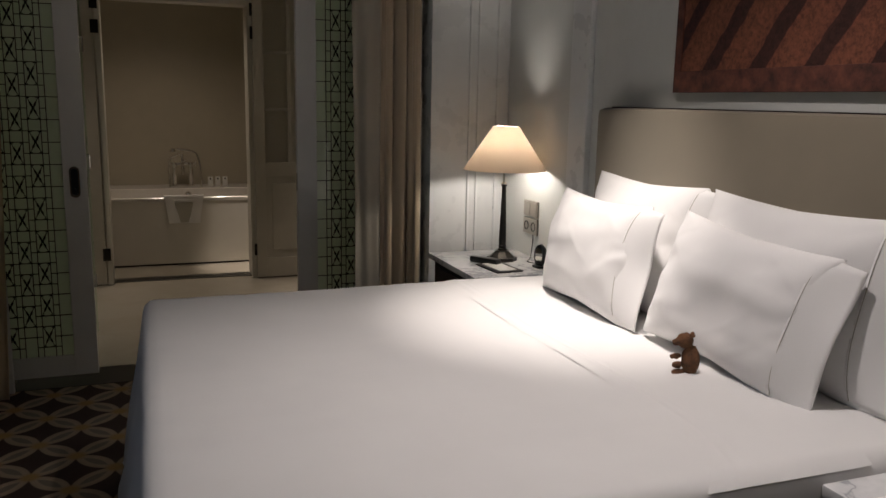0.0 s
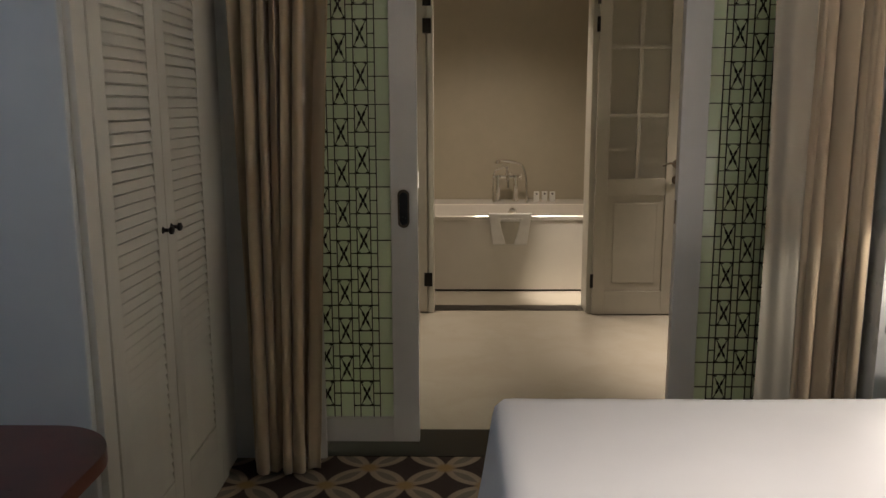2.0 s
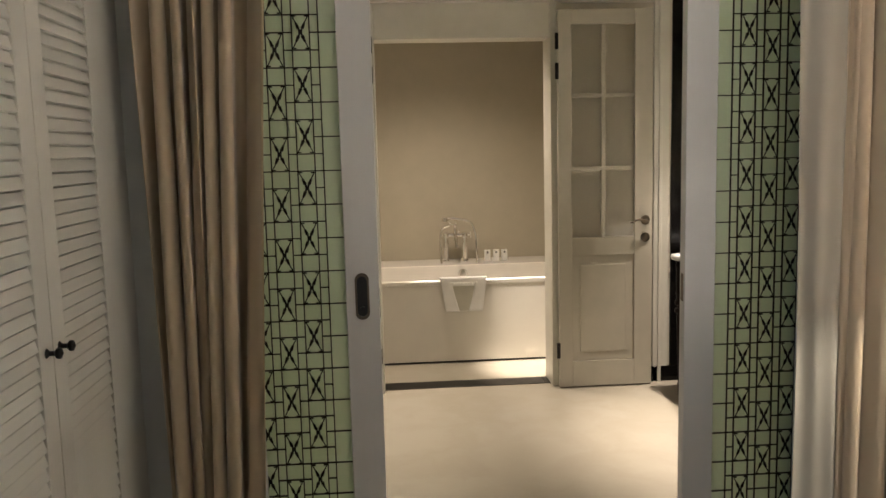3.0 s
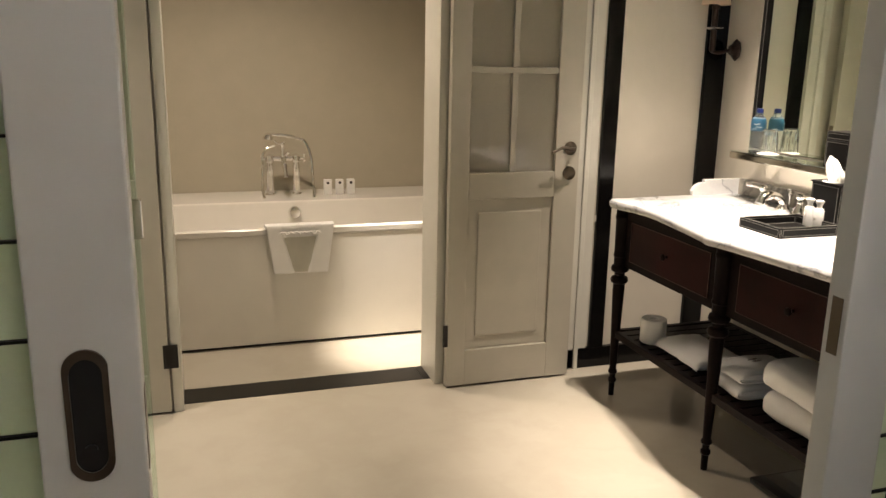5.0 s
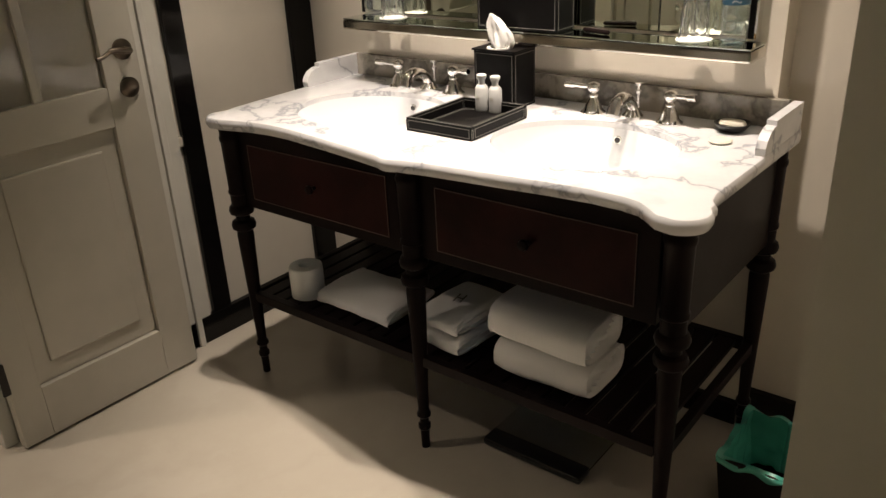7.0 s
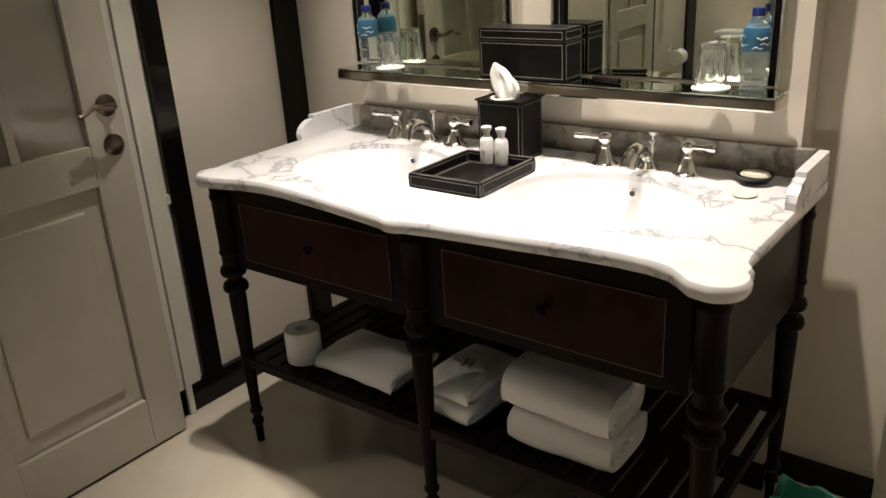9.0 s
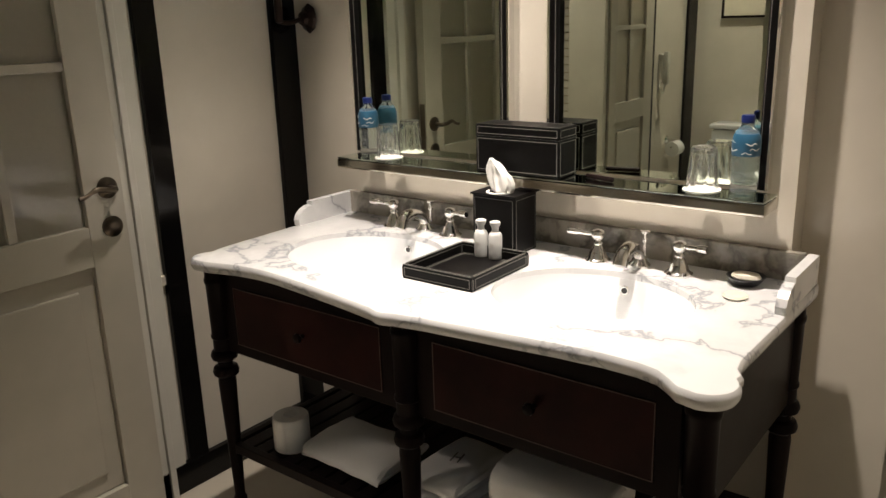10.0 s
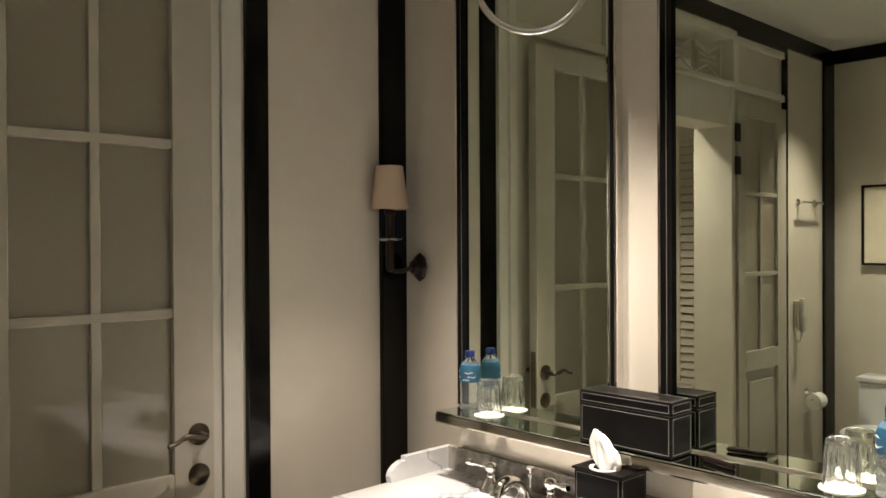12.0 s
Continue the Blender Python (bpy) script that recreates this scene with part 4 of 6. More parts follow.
def table_lamp(at):
    l = thing("table_lamp", at, "lit table lamp with a wide peach shade and dark tapered stem", "table lamp")
    foot = [(0.075 * math.cos(a), 0.075 * math.sin(a)) for a in [k * math.pi / 4 + math.pi / 8 for k in range(8)]]
    bm = prism(foot, 0, 0.018)
    lathe([(0.066, 0.018), (0.036, 0.045), (0.036, 0.05)], 8, bm=bm)
    part("base", bm, "iron", l, "dark faceted metal base")
    bm = lathe([(0.022, 0.05), (0.024, 0.058), (0.017, 0.064), (0.022, 0.072), (0.016, 0.08), (0.019, 0.09), (0.010, 0.37), (0.014, 0.375), (0.014, 0.382)], 12)
    part("stem", bm, "iron", l, "dark tapered stem", True)
    bm = lathe([(0.016, 0.382), (0.016, 0.388), (0.007, 0.392), (0.006, 0.46), (0.014, 0.465), (0.014, 0.50), (0.0005, 0.505)], 12)
    part("neck", bm, "chrome", l, "bright metal neck", True)
    bm = bmesh.new()
    n = 48
    lo = [bm.verts.new((0.205 * math.cos(2 * math.pi * k / n), 0.205 * math.sin(2 * math.pi * k / n), 0.455)) for k in range(n)]
    hi = [bm.verts.new((0.064 * math.cos(2 * math.pi * k / n), 0.064 * math.sin(2 * math.pi * k / n), 0.668)) for k in range(n)]
    for k in range(n):
        bm.faces.new((lo[k], lo[(k + 1) % n], hi[(k + 1) % n], hi[k]))
    part("shade", bm, "shade", l, "wide peach silk shade glowing near its top", True)
    bm = bmesh.new()
    bmesh.ops.create_uvsphere(bm, u_segments=16, v_segments=10, radius=0.022, matrix=Matrix.Translation((0, 0, 0.53)))
    o = part("bulb", bm, "bulb", l, "lit bulb", True)
    o.visible_shadow = False


table_lamp((1.60, 3.54, 0.72))
t = thing("telephone", (1.49, 3.46, 0.721), "black cordless telephone lying on its side", "telephone")
part("handset", boxes((-0.10, -0.025, 0, 0.07, 0.02, 0.032), bev=0.011), "blackplastic", t, smooth=True, m=pose(0, 0, 0, 0, 0, -62))
t = thing("note_pad", (1.50, 3.35, 0.721), "white note pad in a black leather folder", "note pad")
part("folder", boxes((-0.07, -0.11, 0, 0.07, 0.11, 0.006), bev=0.002), "leather", t, m=pose(0, 0, 0, 0, 0, 5))
part("paper", boxes((-0.045, -0.09, 0.006, 0.045, 0.09, 0.009)), "paper", t, m=pose(0, 0, 0, 0, 0, 5))
t = thing("alarm_clock", (1.70, 3.31, 0.721), "small oval black alarm clock with a grey dial", "clock")
part("case", lathe([(0.0005, 0.015), (0.036, 0.013), (0.042, 0.0), (0.040, -0.010), (0.032, -0.014)], 28, axis="x"), "blackplastic", t, smooth=True, m=pose(0, 0, 0.058, 0, 0, 22) @ Matrix.Diagonal((1, 0.85, 1.35, 1)))
part("dial", lathe([(0.0005, -0.0145), (0.028, -0.0145), (0.028, -0.0155), (0.0005, -0.0158)], 24, axis="x"), "chrome", t, "grey dial", m=pose(0, 0, 0.062, 0, 0, 22) @ Matrix.Diagonal((1, 0.85, 1.25, 1)))
part("foot", boxes((-0.03, -0.03, 0, 0.03, 0.03, 0.012), bev=0.004), "blackplastic", t)
t = thing("power_cord", (1.75, 3.4, 0.721), "thin black cord from the clock to the socket", "cord")
part("wire", tube(arc([(-0.04, -0.06, 0.01), (-0.05, 0.05, 0.004), (0.0, 0.12, 0.01), (0.03, 0.16, 0.1), (0.035, 0.19, 0.145)]), 0.0025, 6), "blackplastic", t)
for z, holes, nm, lb in ((0.928, 0, "light_switch", "square brushed metal light switch"), (0.838, 2, "wall_socket", "brushed metal double wall socket with two black inlets")):
    t = thing(nm, (HEAD_X - 0.001, 3.59, z), lb, "switch" if not holes else "socket")
    part("plate", boxes((-0.010, -0.078, 0, 0, 0.078, 0.082), bev=0.003), "plate", t)
    for y in ((-0.039, 0.039) if holes else ()):
        part("inlet", lathe([(0.0005, -0.006), (0.018, -0.006), (0.020, -0.0125), (0.0235, -0.0125), (0.0235, -0.008)], 18, (0, y, 0.041), axis="x"), "blackplastic", t)
    if not holes:
        part("rocker", boxes((-0.013, -0.07, 0.008, -0.010, -0.003, 0.074), (-0.013, 0.003, 0.008, -0.010, 0.07, 0.074), bev=0.001), "plate", t)


# ---- bath ----
def bath():
    b = thing("bathtub", (0.1, 7.2, 0), "white built-in bathtub with a flat panelled front and thin rim", "bathtub")
    inv = pose(-0.1, -7.2, 0)
    x0, x1, y0, y1, zt = -0.90, 1.34, 7.40, 8.555, 0.612

    def ring(ax0, ax1, ay0, ay1, z, r, n=6):
        out = []
        for cx, cy, a0 in ((ax1 - r, ay1 - r, 0), (ax0 + r, ay1 - r, 90), (ax0 + r, ay0 + r, 180), (ax1 - r, ay0 + r, 270)):
            for k in range(n + 1):
                a = radians(a0 + 90 * k / n)
                out.append((cx + r * math.cos(a), cy + r * math.sin(a), z))
        return out
    bm = bmesh.new()
    loops = [ring(x0, x1, y0, y1, zt - 0.031, 0.01), ring(x0, x1, y0, y1, zt - 0.006, 0.01), ring(x0 + 0.006, x1 - 0.006, y0 + 0.006, y1 - 0.006, zt, 0.01),
             ring(x0 + 0.05, x1 - 0.05, y0 + 0.032, y1 - 0.385, zt, 0.05), ring(x0 + 0.058, x1 - 0.058, y0 + 0.040, y1 - 0.393, zt - 0.008, 0.05),
             ring(x0 + 0.11, x1 - 0.11, y0 + 0.07, y1 - 0.42, 0.26, 0.08), ring(x0 + 0.18, x1 - 0.18, y0 + 0.12, y1 - 0.47, 0.20, 0.08)]
    rings = [[bm.verts.new(p) for p in lp] for lp in loops]
    for a, c in zip(rings, rings[1:]):
        for i in range(len(a)):
            bm.faces.new((a[i], a[(i + 1) % len(a)], c[(i + 1) % len(a)], c[i]))
    bm.faces.new(rings[-1])
    part("basin", bm, "tub", b, "white acrylic basin and rim", True, m=inv)
    part("front_panel", boxes((x0, y0 + 0.003, 0.016, x1, y0 + 0.02, zt - 0.033), bev=0.002), "tub", b, "glossy cream front panel", m=inv)
    # black board paints the shade of the gap under the panel
    part("toe_shade", boxes((x0, y0 + 0.024, 0, x1, y0 + 0.04, 0.3)), "blackplastic", b, "black backing that stands in for the shade under the front panel", m=inv)
    part("end_panel", boxes((x1 - 0.02, y0 + 0.045, 0, x1 - 0.002, y1, 0.575)), "tub", b, m=inv)
    part("overflow", lathe([(0.0005, -0.034), (0.028, -0.030), (0.038, -0.016), (0.038, 0.0)], 24, (0.300, 8.153, 0.545), axis="y"), "chrome", b, "domed chrome overflow knob", True, m=inv)


bath()
setting("bath_side_ledge", boxes((1.342, 7.40, 0, 1.398, 8.555, 0.612), (-1.248, 7.40, 0, -0.902, 8.555, 0.612), bev=0.003), "stone", "cream stone ledge beside the bath")


def bath_tap():
    t = thing("bath_mixer", (0.264, 8.37, 0.613), "chrome bath mixer on two pillars with a cradled hand shower", "tap")
    t.matrix_basis = t.matrix_basis @ Matrix.Scale(1.065, 4)
    for x in (-0.075, 0.075):
        part("pillar", lathe([(0.028, 0), (0.028, 0.008), (0.022, 0.014), (0.022, 0.19), (0.026, 0.195), (0.026, 0.225), (0.0005, 0.24)], 16, (x, 0, 0)), "chrome", t, smooth=True)
        s = 1 if x > 0 else -1
        bm = tube([(x, 0, 0.21), (x + s * 0.05, 0, 0.21)], 0.008, 10)
        for k in range(4):
            a = math.pi / 2 * k + 0.4
            tube([(x + s * 0.045, 0, 0.21), (x + s * 0.045, 0.03 * math.cos(a), 0.21 + 0.03 * math.sin(a))], 0.005, 8, bm)
        part("cross_handle", bm, "chrome", t, smooth=True)
    part("crossbar", tube([(-0.075, 0, 0.21), (0.075, 0, 0.21)], 0.015, 14), "chrome", t, smooth=True)
    part("spout", tube(arc([(0, 0, 0.21), (0, -0.05, 0.20), (0.0, -0.10, 0.17), (0.0, -0.12, 0.12)]), [0.017] * 12 + [0.013] * 7, 12), "chrome", t, smooth=True)
    part("diverter", lathe([(0.016, 0), (0.018, 0.03), (0.013, 0.04), (0.013, 0.085), (0.017, 0.09), (0.0005, 0.10)], 14, (0, 0, 0.20)), "chrome", t, smooth=True)
    part("diverter_lever", tube([(0.0, -0.02, 0.215), (0.03, -0.05, 0.250)], [0.006, 0.008], 8), "chrome", t, smooth=True)
    part("cradle", tube(arc([(-0.045, -0.01, 0.310), (-0.02, -0.01, 0.292), (0.0, -0.01, 0.295), (0.012, -0.01, 0.305)]), 0.006, 8), "chrome", t, smooth=True)
    bm = tube(arc([(-0.068, -0.02, 0.345), (-0.02, -0.012, 0.343), (0.04, -0.012, 0.335), (0.075, -0.01, 0.328)]), [0.009] * 6 + [0.0125] * 6 + [0.010] * 7, 10)
    part("hand_shower", bm, "chrome", t, smooth=True)
    part("shower_head", lathe([(0.0005, 0.024), (0.016, 0.02), (0.028, 0.006), (0.030, -0.010), (0.0005, -0.014)], 18, (-0.080, -0.025, 0.332)), "chrome", t, smooth=True)
    part("hose", tube(arc([(0.075, -0.01, 0.328), (0.125, -0.02, 0.305), (0.155, -0.03, 0.22), (0.162, -0.05, 0.1), (0.160, -0.10, -0.02), (0.150, -0.15, -0.10)]), 0.008, 8), "chrome", t, "flexible chrome hose", True)
    part("supply_hose", tube(arc([(-0.045, -0.01, 0.285), (-0.10, -0.02, 0.26), (-0.118, -0.03, 0.2), (-0.120, -0.06, 0.05), (-0.112, -0.14, -0.09)]), 0.008, 8), "chrome", t, smooth=True)


bath_tap()


def tub_bottle(x):
    t = thing("toiletry_bottle", (x, 8.33, 0.613), "small white toiletry bottle with a dark dot on its label", "bottle", "bottles on the bath rim")
    part("bottle_body", boxes((-0.024, -0.014, 0, 0.024, 0.014, 0.094), bev=0.003), "paper", t, smooth=True)
    part("fold_line", boxes((-0.0235, -0.0145, 0.088, 0.0235, -0.0138, 0.0888)), "plastic", t)
    part("dot", lathe([(0.0005, -0.0155), (0.0085, -0.0152), (0.0085, -0.012)], 12, (0, 0, 0.074), axis="y"), "blackplastic", t)


for x in (0.528, 0.601, 0.671):
    tub_bottle(x)


def bath_mat():
    t = thing("bath_mat", (0.230, 7.40, 0.617), "folded white terry bath mat hanging over the tub rim", "bath mat")

    def fn(u, v, lift=0.0):
        # v runs from inside the tub over the rim and down the front
        s = v * 0.350
        fall = max(0, s - 0.09) / 0.245
        w = 0.170 - 0.034 * fall
        x = (2 * u - 1) * w
        if s < 0.05:
            y, z = 0.045, -0.05 + s
        elif s < 0.11:
            a = (s - 0.05) / 0.06 * math.pi
            y, z = 0.018 + 0.027 * math.cos(a), 0.008 + 0.006 * math.sin(a)
        else:
            y, z = -0.009 - 0.004 * math.sin(5 * (s - 0.11)), 0.008 - (s - 0.11)
        side = 0.62 - 0.30 * fall
        inner = max(0, min(1, (side - abs(2 * u - 1)) * 14)) * max(0, min(1, (s - 0.125) * 60))
        return (x, y - 0.008 + 0.006 * inner - lift + 0.002 * noise.noise((x * 20, s * 20, 0)), z)
    o = part("mat", sheet(fn, 60, 50), "towel", t, smooth=True)
    s = o.modifiers.new("thick", "SOLIDIFY")
    s.thickness, s.offset = 0.007, 0
    bm = bmesh.new()
    for k in range(3):
        x = -0.066 + 0.066 * k
        tube(arc([(x - 0.032, -0.022, -0.030), (x - 0.016, -0.024, -0.020), (x, -0.024, -0.034), (x + 0.016, -0.024, -0.020), (x + 0.032, -0.022, -0.030)]), 0.004, 6, bm)
    tube([(-0.098, -0.022, -0.022), (0.098, -0.022, -0.022)], 0.003, 6, bm)
    part("embroidery", bm, "towel", t, "raised woven border", True)
    part("inner_panel", sheet(lambda u, v: ((2 * u - 1) * (0.084 - 0.040 * v), -0.0195 - 0.002 * math.sin(3 * v), -0.047 - 0.180 * v), 8, 8), "plastic", t, "thinner beige middle of the mat")


bath_mat()
SHUT = boxes((-1.248, 7.05, 0.1, -1.225, 7.14, 2.4), (-1.248, 7.55, 0.1, -1.225, 7.64, 2.4), (-1.248, 7.14, 2.3, -1.225, 7.55, 2.4), (-1.248, 7.14, 0.1, -1.225, 7.55, 0.2), bev=0.002)
t = thing("louvred_shutter", (0, 0, 0), "white louvred shutter on the side wall of the bath alcove", "shutter")
part("shutter_frame", SHUT, "white", t)
bm = bmesh.new()
vs = [bm.verts.new(p) for p in ((-1.248, 7.14, 0.04), (-1.228, 7.14, 0), (-1.228, 7.14, 0.006), (-1.243, 7.14, 0.045))]
ws = [bm.verts.new((v.co.x, 7.55, v.co.z)) for v in vs]
for i in range(4):
    bm.faces.new((vs[i], vs[(i + 1) % 4], ws[(i + 1) % 4], ws[i]))
first = part("slat", bm, "white", t, m=pose(0, 0, 0.22))
for k in range(1, 38):
    o = new("slat", first.data)
    o.parent = t
    o.matrix_basis = pose(0, 0, 0.22 + 0.055 * k)

# ---- shower screen ----
t = thing("glass_screen", (-0.4, 5.33, 0), "clear glass shower panel with a green edge and chrome hinges", "shower screen")
o = part("glass_panel", boxes((-1.38, -0.005, 0.01, 0, 0.005, 2.1), bev=0.001), "screen", t)
o.visible_shadow = False
for z in (0.3, 1.05, 1.75):
    part("hinge_plate", boxes((-0.03, -0.012, z, 0.008, 0.012, z + 0.09), bev=0.003), "chrome", t, "chrome hinge plate")


# ---- vanity ----
VX, TOP = 2.068, 0.885


def vanity():
    v = thing("vanity_table", (1.77, 5.71, 0), "dark wooden vanity with turned legs and a veined marble top", "vanity")
    inv = pose(-1.77, -5.71, 0)

    def lobe(cx, cy, r, a0, a1, n=8):
        return [(cx + r * math.cos(radians(a0 + (a1 - a0) * k / n)), cy + r * math.sin(radians(a0 + (a1 - a0) * k / n))) for k in range(n + 1)]
    out = [(VX, 4.968), (1.62, 4.971), (1.545, 4.972), (1.512, 4.966), (1.490, 4.953)]
    out += lobe(1.432, 5.000, 0.060, -50, -178, 9)
    out += [(1.380, 5.035), (1.402, 5.060), (1.424, 5.088), (1.434, 5.13), (1.437, 5.20), (1.430, 5.30), (1.418, 5.40), (1.405, 5.52), (1.396, 5.60)]
    out += lobe(1.430, 5.71, 0.058, -145, -215, 7)
    out += [(1.396, 5.82), (1.408, 5.90), (1.424, 6.02), (1.436, 6.12), (1.438, 6.20), (1.430, 6.27), (1.416, 6.325), (1.404, 6.365)]
    out += lobe(1.450, 6.405, 0.050, 170, 45, 9)
    out += [(1.520, 6.450), (1.62, 6.455), (VX, 6.455)]
    n = len(out)

    def inset(poly, d):
        res = []
        for i, (x, y) in enumerate(poly):
            (ax, ay), (bx, by) = poly[i - 1], poly[(i + 1) % n]
            t = Vector((bx - ax, by - ay)).normalized()
            res.append((min(x + t.y * d if abs(x - VX) > 1e-4 else x, VX), y - t.x * d))
        return res
    area = sum(out[i][0] * out[(i + 1) % n][1] - out[(i + 1) % n][0] * out[i][1] for i in range(n))
    sg = -1 if area > 0 else 1
    bm = bmesh.new()
    loops = [[bm.verts.new((x, y, z)) for x, y in inset(out, sg * d)] for d, z in ((0.014, TOP), (0.006, TOP - 0.002), (0.0, TOP - 0.010), (0.0, TOP - 0.022), (0.006, TOP - 0.033), (0.016, TOP - 0.037))]
    for a, b in zip(loops, loops[1:]):
        for i in range(n):
            bm.faces.new((a[i], a[(i + 1) % n], b[(i + 1) % n], b[i]))
    holes = []
    for cy in (5.37, 6.06):
        holes.append([(1.715 + 0.197 * math.cos(2 * math.pi * k / 40), cy + 0.235 * math.sin(2 * math.pi * k / 40)) for k in range(40)])
    edges = []
    for i in range(n):
        edges.append(bm.edges.get((loops[0][i], loops[0][(i + 1) % n])))
    for h in holes:
        vs = [bm.verts.new((x, y, TOP)) for x, y in h]
        lo = [bm.verts.new((x, y, TOP - 0.02)) for x, y in h]
        for i in range(40):
            edges.append(bm.edges.new((vs[i], vs[(i + 1) % 40])))
        for i in range(40):
            bm.faces.new((vs[i], vs[(i + 1) % 40], lo[(i + 1) % 40], lo[i]))
    bmesh.ops.triangle_fill(bm, use_beauty=True, use_dissolve=False, edges=edges)
    part("marble_top", bm, "marble", v, "white marble top with grey veins and a moulded edge", True, m=inv)
    for cy in (5.37, 6.06):
        bm = bmesh.new()
        prof = [(1.0, TOP - 0.006), (0.985, TOP - 0.02), (0.95, TOP - 0.06), (0.86, TOP - 0.105), (0.62, TOP - 0.135), (0.2, TOP - 0.145), (0.08, TOP - 0.147)]
        rings = [[bm.verts.new((1.715 + 0.199 * f * math.cos(2 * math.pi * k / 40), cy + 0.237 * f * math.sin(2 * math.pi * k / 40), z)) for k in range(40)] for f, z in prof]
        for a, b in zip(rings, rings[1:]):
            for i in range(40):
                bm.faces.new((a[i], a[(i + 1) % 40], b[(i + 1) % 40], b[i]))
        bm.faces.new(rings[-1])
        basin = part("basin", bm, "ceramic", v, "white undermounted basin", True, m=inv)
        part("overflow_ring", lathe([(0.006, -0.003), (0.010, -0.004), (0.012, 0.0)], 18, (1.9, cy, TOP - 0.042), axis="x"), "chrome", basin, "chrome overflow ring", True)
        part("overflow_hole", lathe([(0.0005, -0.0048), (0.0072, -0.0048), (0.0072, 0.002)], 14, (1.9, cy, TOP - 0.042), axis="x"), "blackplastic", basin)
        part("drain", lathe([(0.0005, 0.004), (0.018, 0.004), (0.021, 0.0)], 20, (1.715, cy, TOP - 0.146)), "chrome", basin, "chrome drain", True)
    part("backsplash", boxes((VX - 0.020, 5.0, TOP, VX, 6.435, TOP + 0.07), bev=0.002), "greymarble", v, "mottled grey marble upstand", m=inv)
    side = [(VX, TOP), (1.815, TOP), (1.812, TOP + 0.018), (1.820, TOP + 0.034), (1.835, TOP + 0.047), (1.855, TOP + 0.055), (1.872, TOP + 0.056), (1.872, TOP + 0.068), (VX, TOP + 0.068)]
    for y0, y1 in ((4.972, 4.995), (6.430, 6.453)):
        bm = bmesh.new()
        a, b = [bm.verts.new((x, y0, z)) for x, z in side], [bm.verts.new((x, y1, z)) for x, z in side]
        bm.faces.new(a), bm.faces.new(b[::-1])
        for i in range(len(side)):
            bm.faces.new((a[i], a[(i + 1) % len(side)], b[(i + 1) % len(side)], b[i]))
        part("side_splash", bm, "marble", v, "curved marble side upstand", m=inv)
    z1 = TOP - 0.038
    for row in ((1.465, 5.05, 0.60, 1.482, 6.38, z1), (1.49, 4.995, 0.60, 2.007, 5.012, z1), (1.49, 6.405, 0.60, 2.0, 6.422, z1), (2.03, 5.05, 0.6, 2.05, 6.38, z1), (1.482, 5.05, 0.60, 2.03, 6.38, 0.61)):
        part("apron_panel", boxes(row, bev=0.002), "dark", v, "dark wooden apron", m=inv)
    for y0, y1 in ((5.10, 5.63), (5.79, 6.33)):
        dr = part("drawer", boxes((1.4625, y0, 0.632, 1.4668, y1, 0.80), bev=0.001), "drawer", v, "reddish dark drawer front with a fine light line", m=inv)
        e = 0.0018
        part("inlay", boxes((1.461, y0, 0.632, 1.463, y1, 0.632 + e), (1.461, y0, 0.80 - e, 1.463, y1, 0.80), (1.461, y0, 0.632 + e, 1.463, y0 + e, 0.80 - e), (1.461, y1 - e, 0.632 + e, 1.463, y1, 0.80 - e)), "line", dr, "fine light inlay line")
        part("knob", lathe([(0.0005, -0.028), (0.012, -0.025), (0.014, -0.018), (0.006, -0.010), (0.006, 0.0)], 16, (1.4625, (y0 + y1) / 2, 0.718), axis="x"), "dark", dr, "small round wooden knob", True)
    leg = [(0.012, 0.0), (0.013, 0.06), (0.018, 0.066), (0.018, 0.078), (0.013, 0.084), (0.013, 0.10), (0.020, 0.108), (0.020, 0.116), (0.015, 0.125), (0.026, 0.50), (0.024, 0.515), (0.036, 0.525), (0.038, 0.535), (0.034, 0.547), (0.022, 0.552), (0.022, 0.566), (0.036, 0.574), (0.039, 0.585), (0.035, 0.597), (0.028, 0.602), (0.028, 0.635), (0.032, 0.640), (0.032, 0.648), (0.029, 0.652), (0.031, 0.80), (0.034, 0.806), (0.034, 0.816), (0.031, 0.820), (0.031, z1)]
    for x, y in ((1.462, 5.01), (1.462, 5.71), (1.465, 6.405), (2.02, 5.01), (2.02, 6.405)):
        part("leg", lathe(leg, 22, (x, y, 0)), "dark", v, "turned dark wooden leg", True, m=inv)
    part("shelf_rail", boxes((1.452, 5.03, 0.275, 1.475, 6.385, 0.305), (2.005, 5.03, 0.275, 2.03, 6.385, 0.305), (1.475, 5.0, 0.275, 2.005, 5.022, 0.305), (1.475, 6.392, 0.275, 2.005, 6.415, 0.305), bev=0.002), "dark", v, "rail of the slatted shelf", m=inv)
    k, y = 0, 5.045
    while y < 6.37:
        part("slat", boxes((1.475, y, 0.287, 2.005, y + 0.048, 0.303), bev=0.002), "dark", v, m=inv)
        y += 0.0585


M["line"] = plain("pale_inlay", (0.11, 0.065, 0.05), 0.4, relief=0)
vanity()


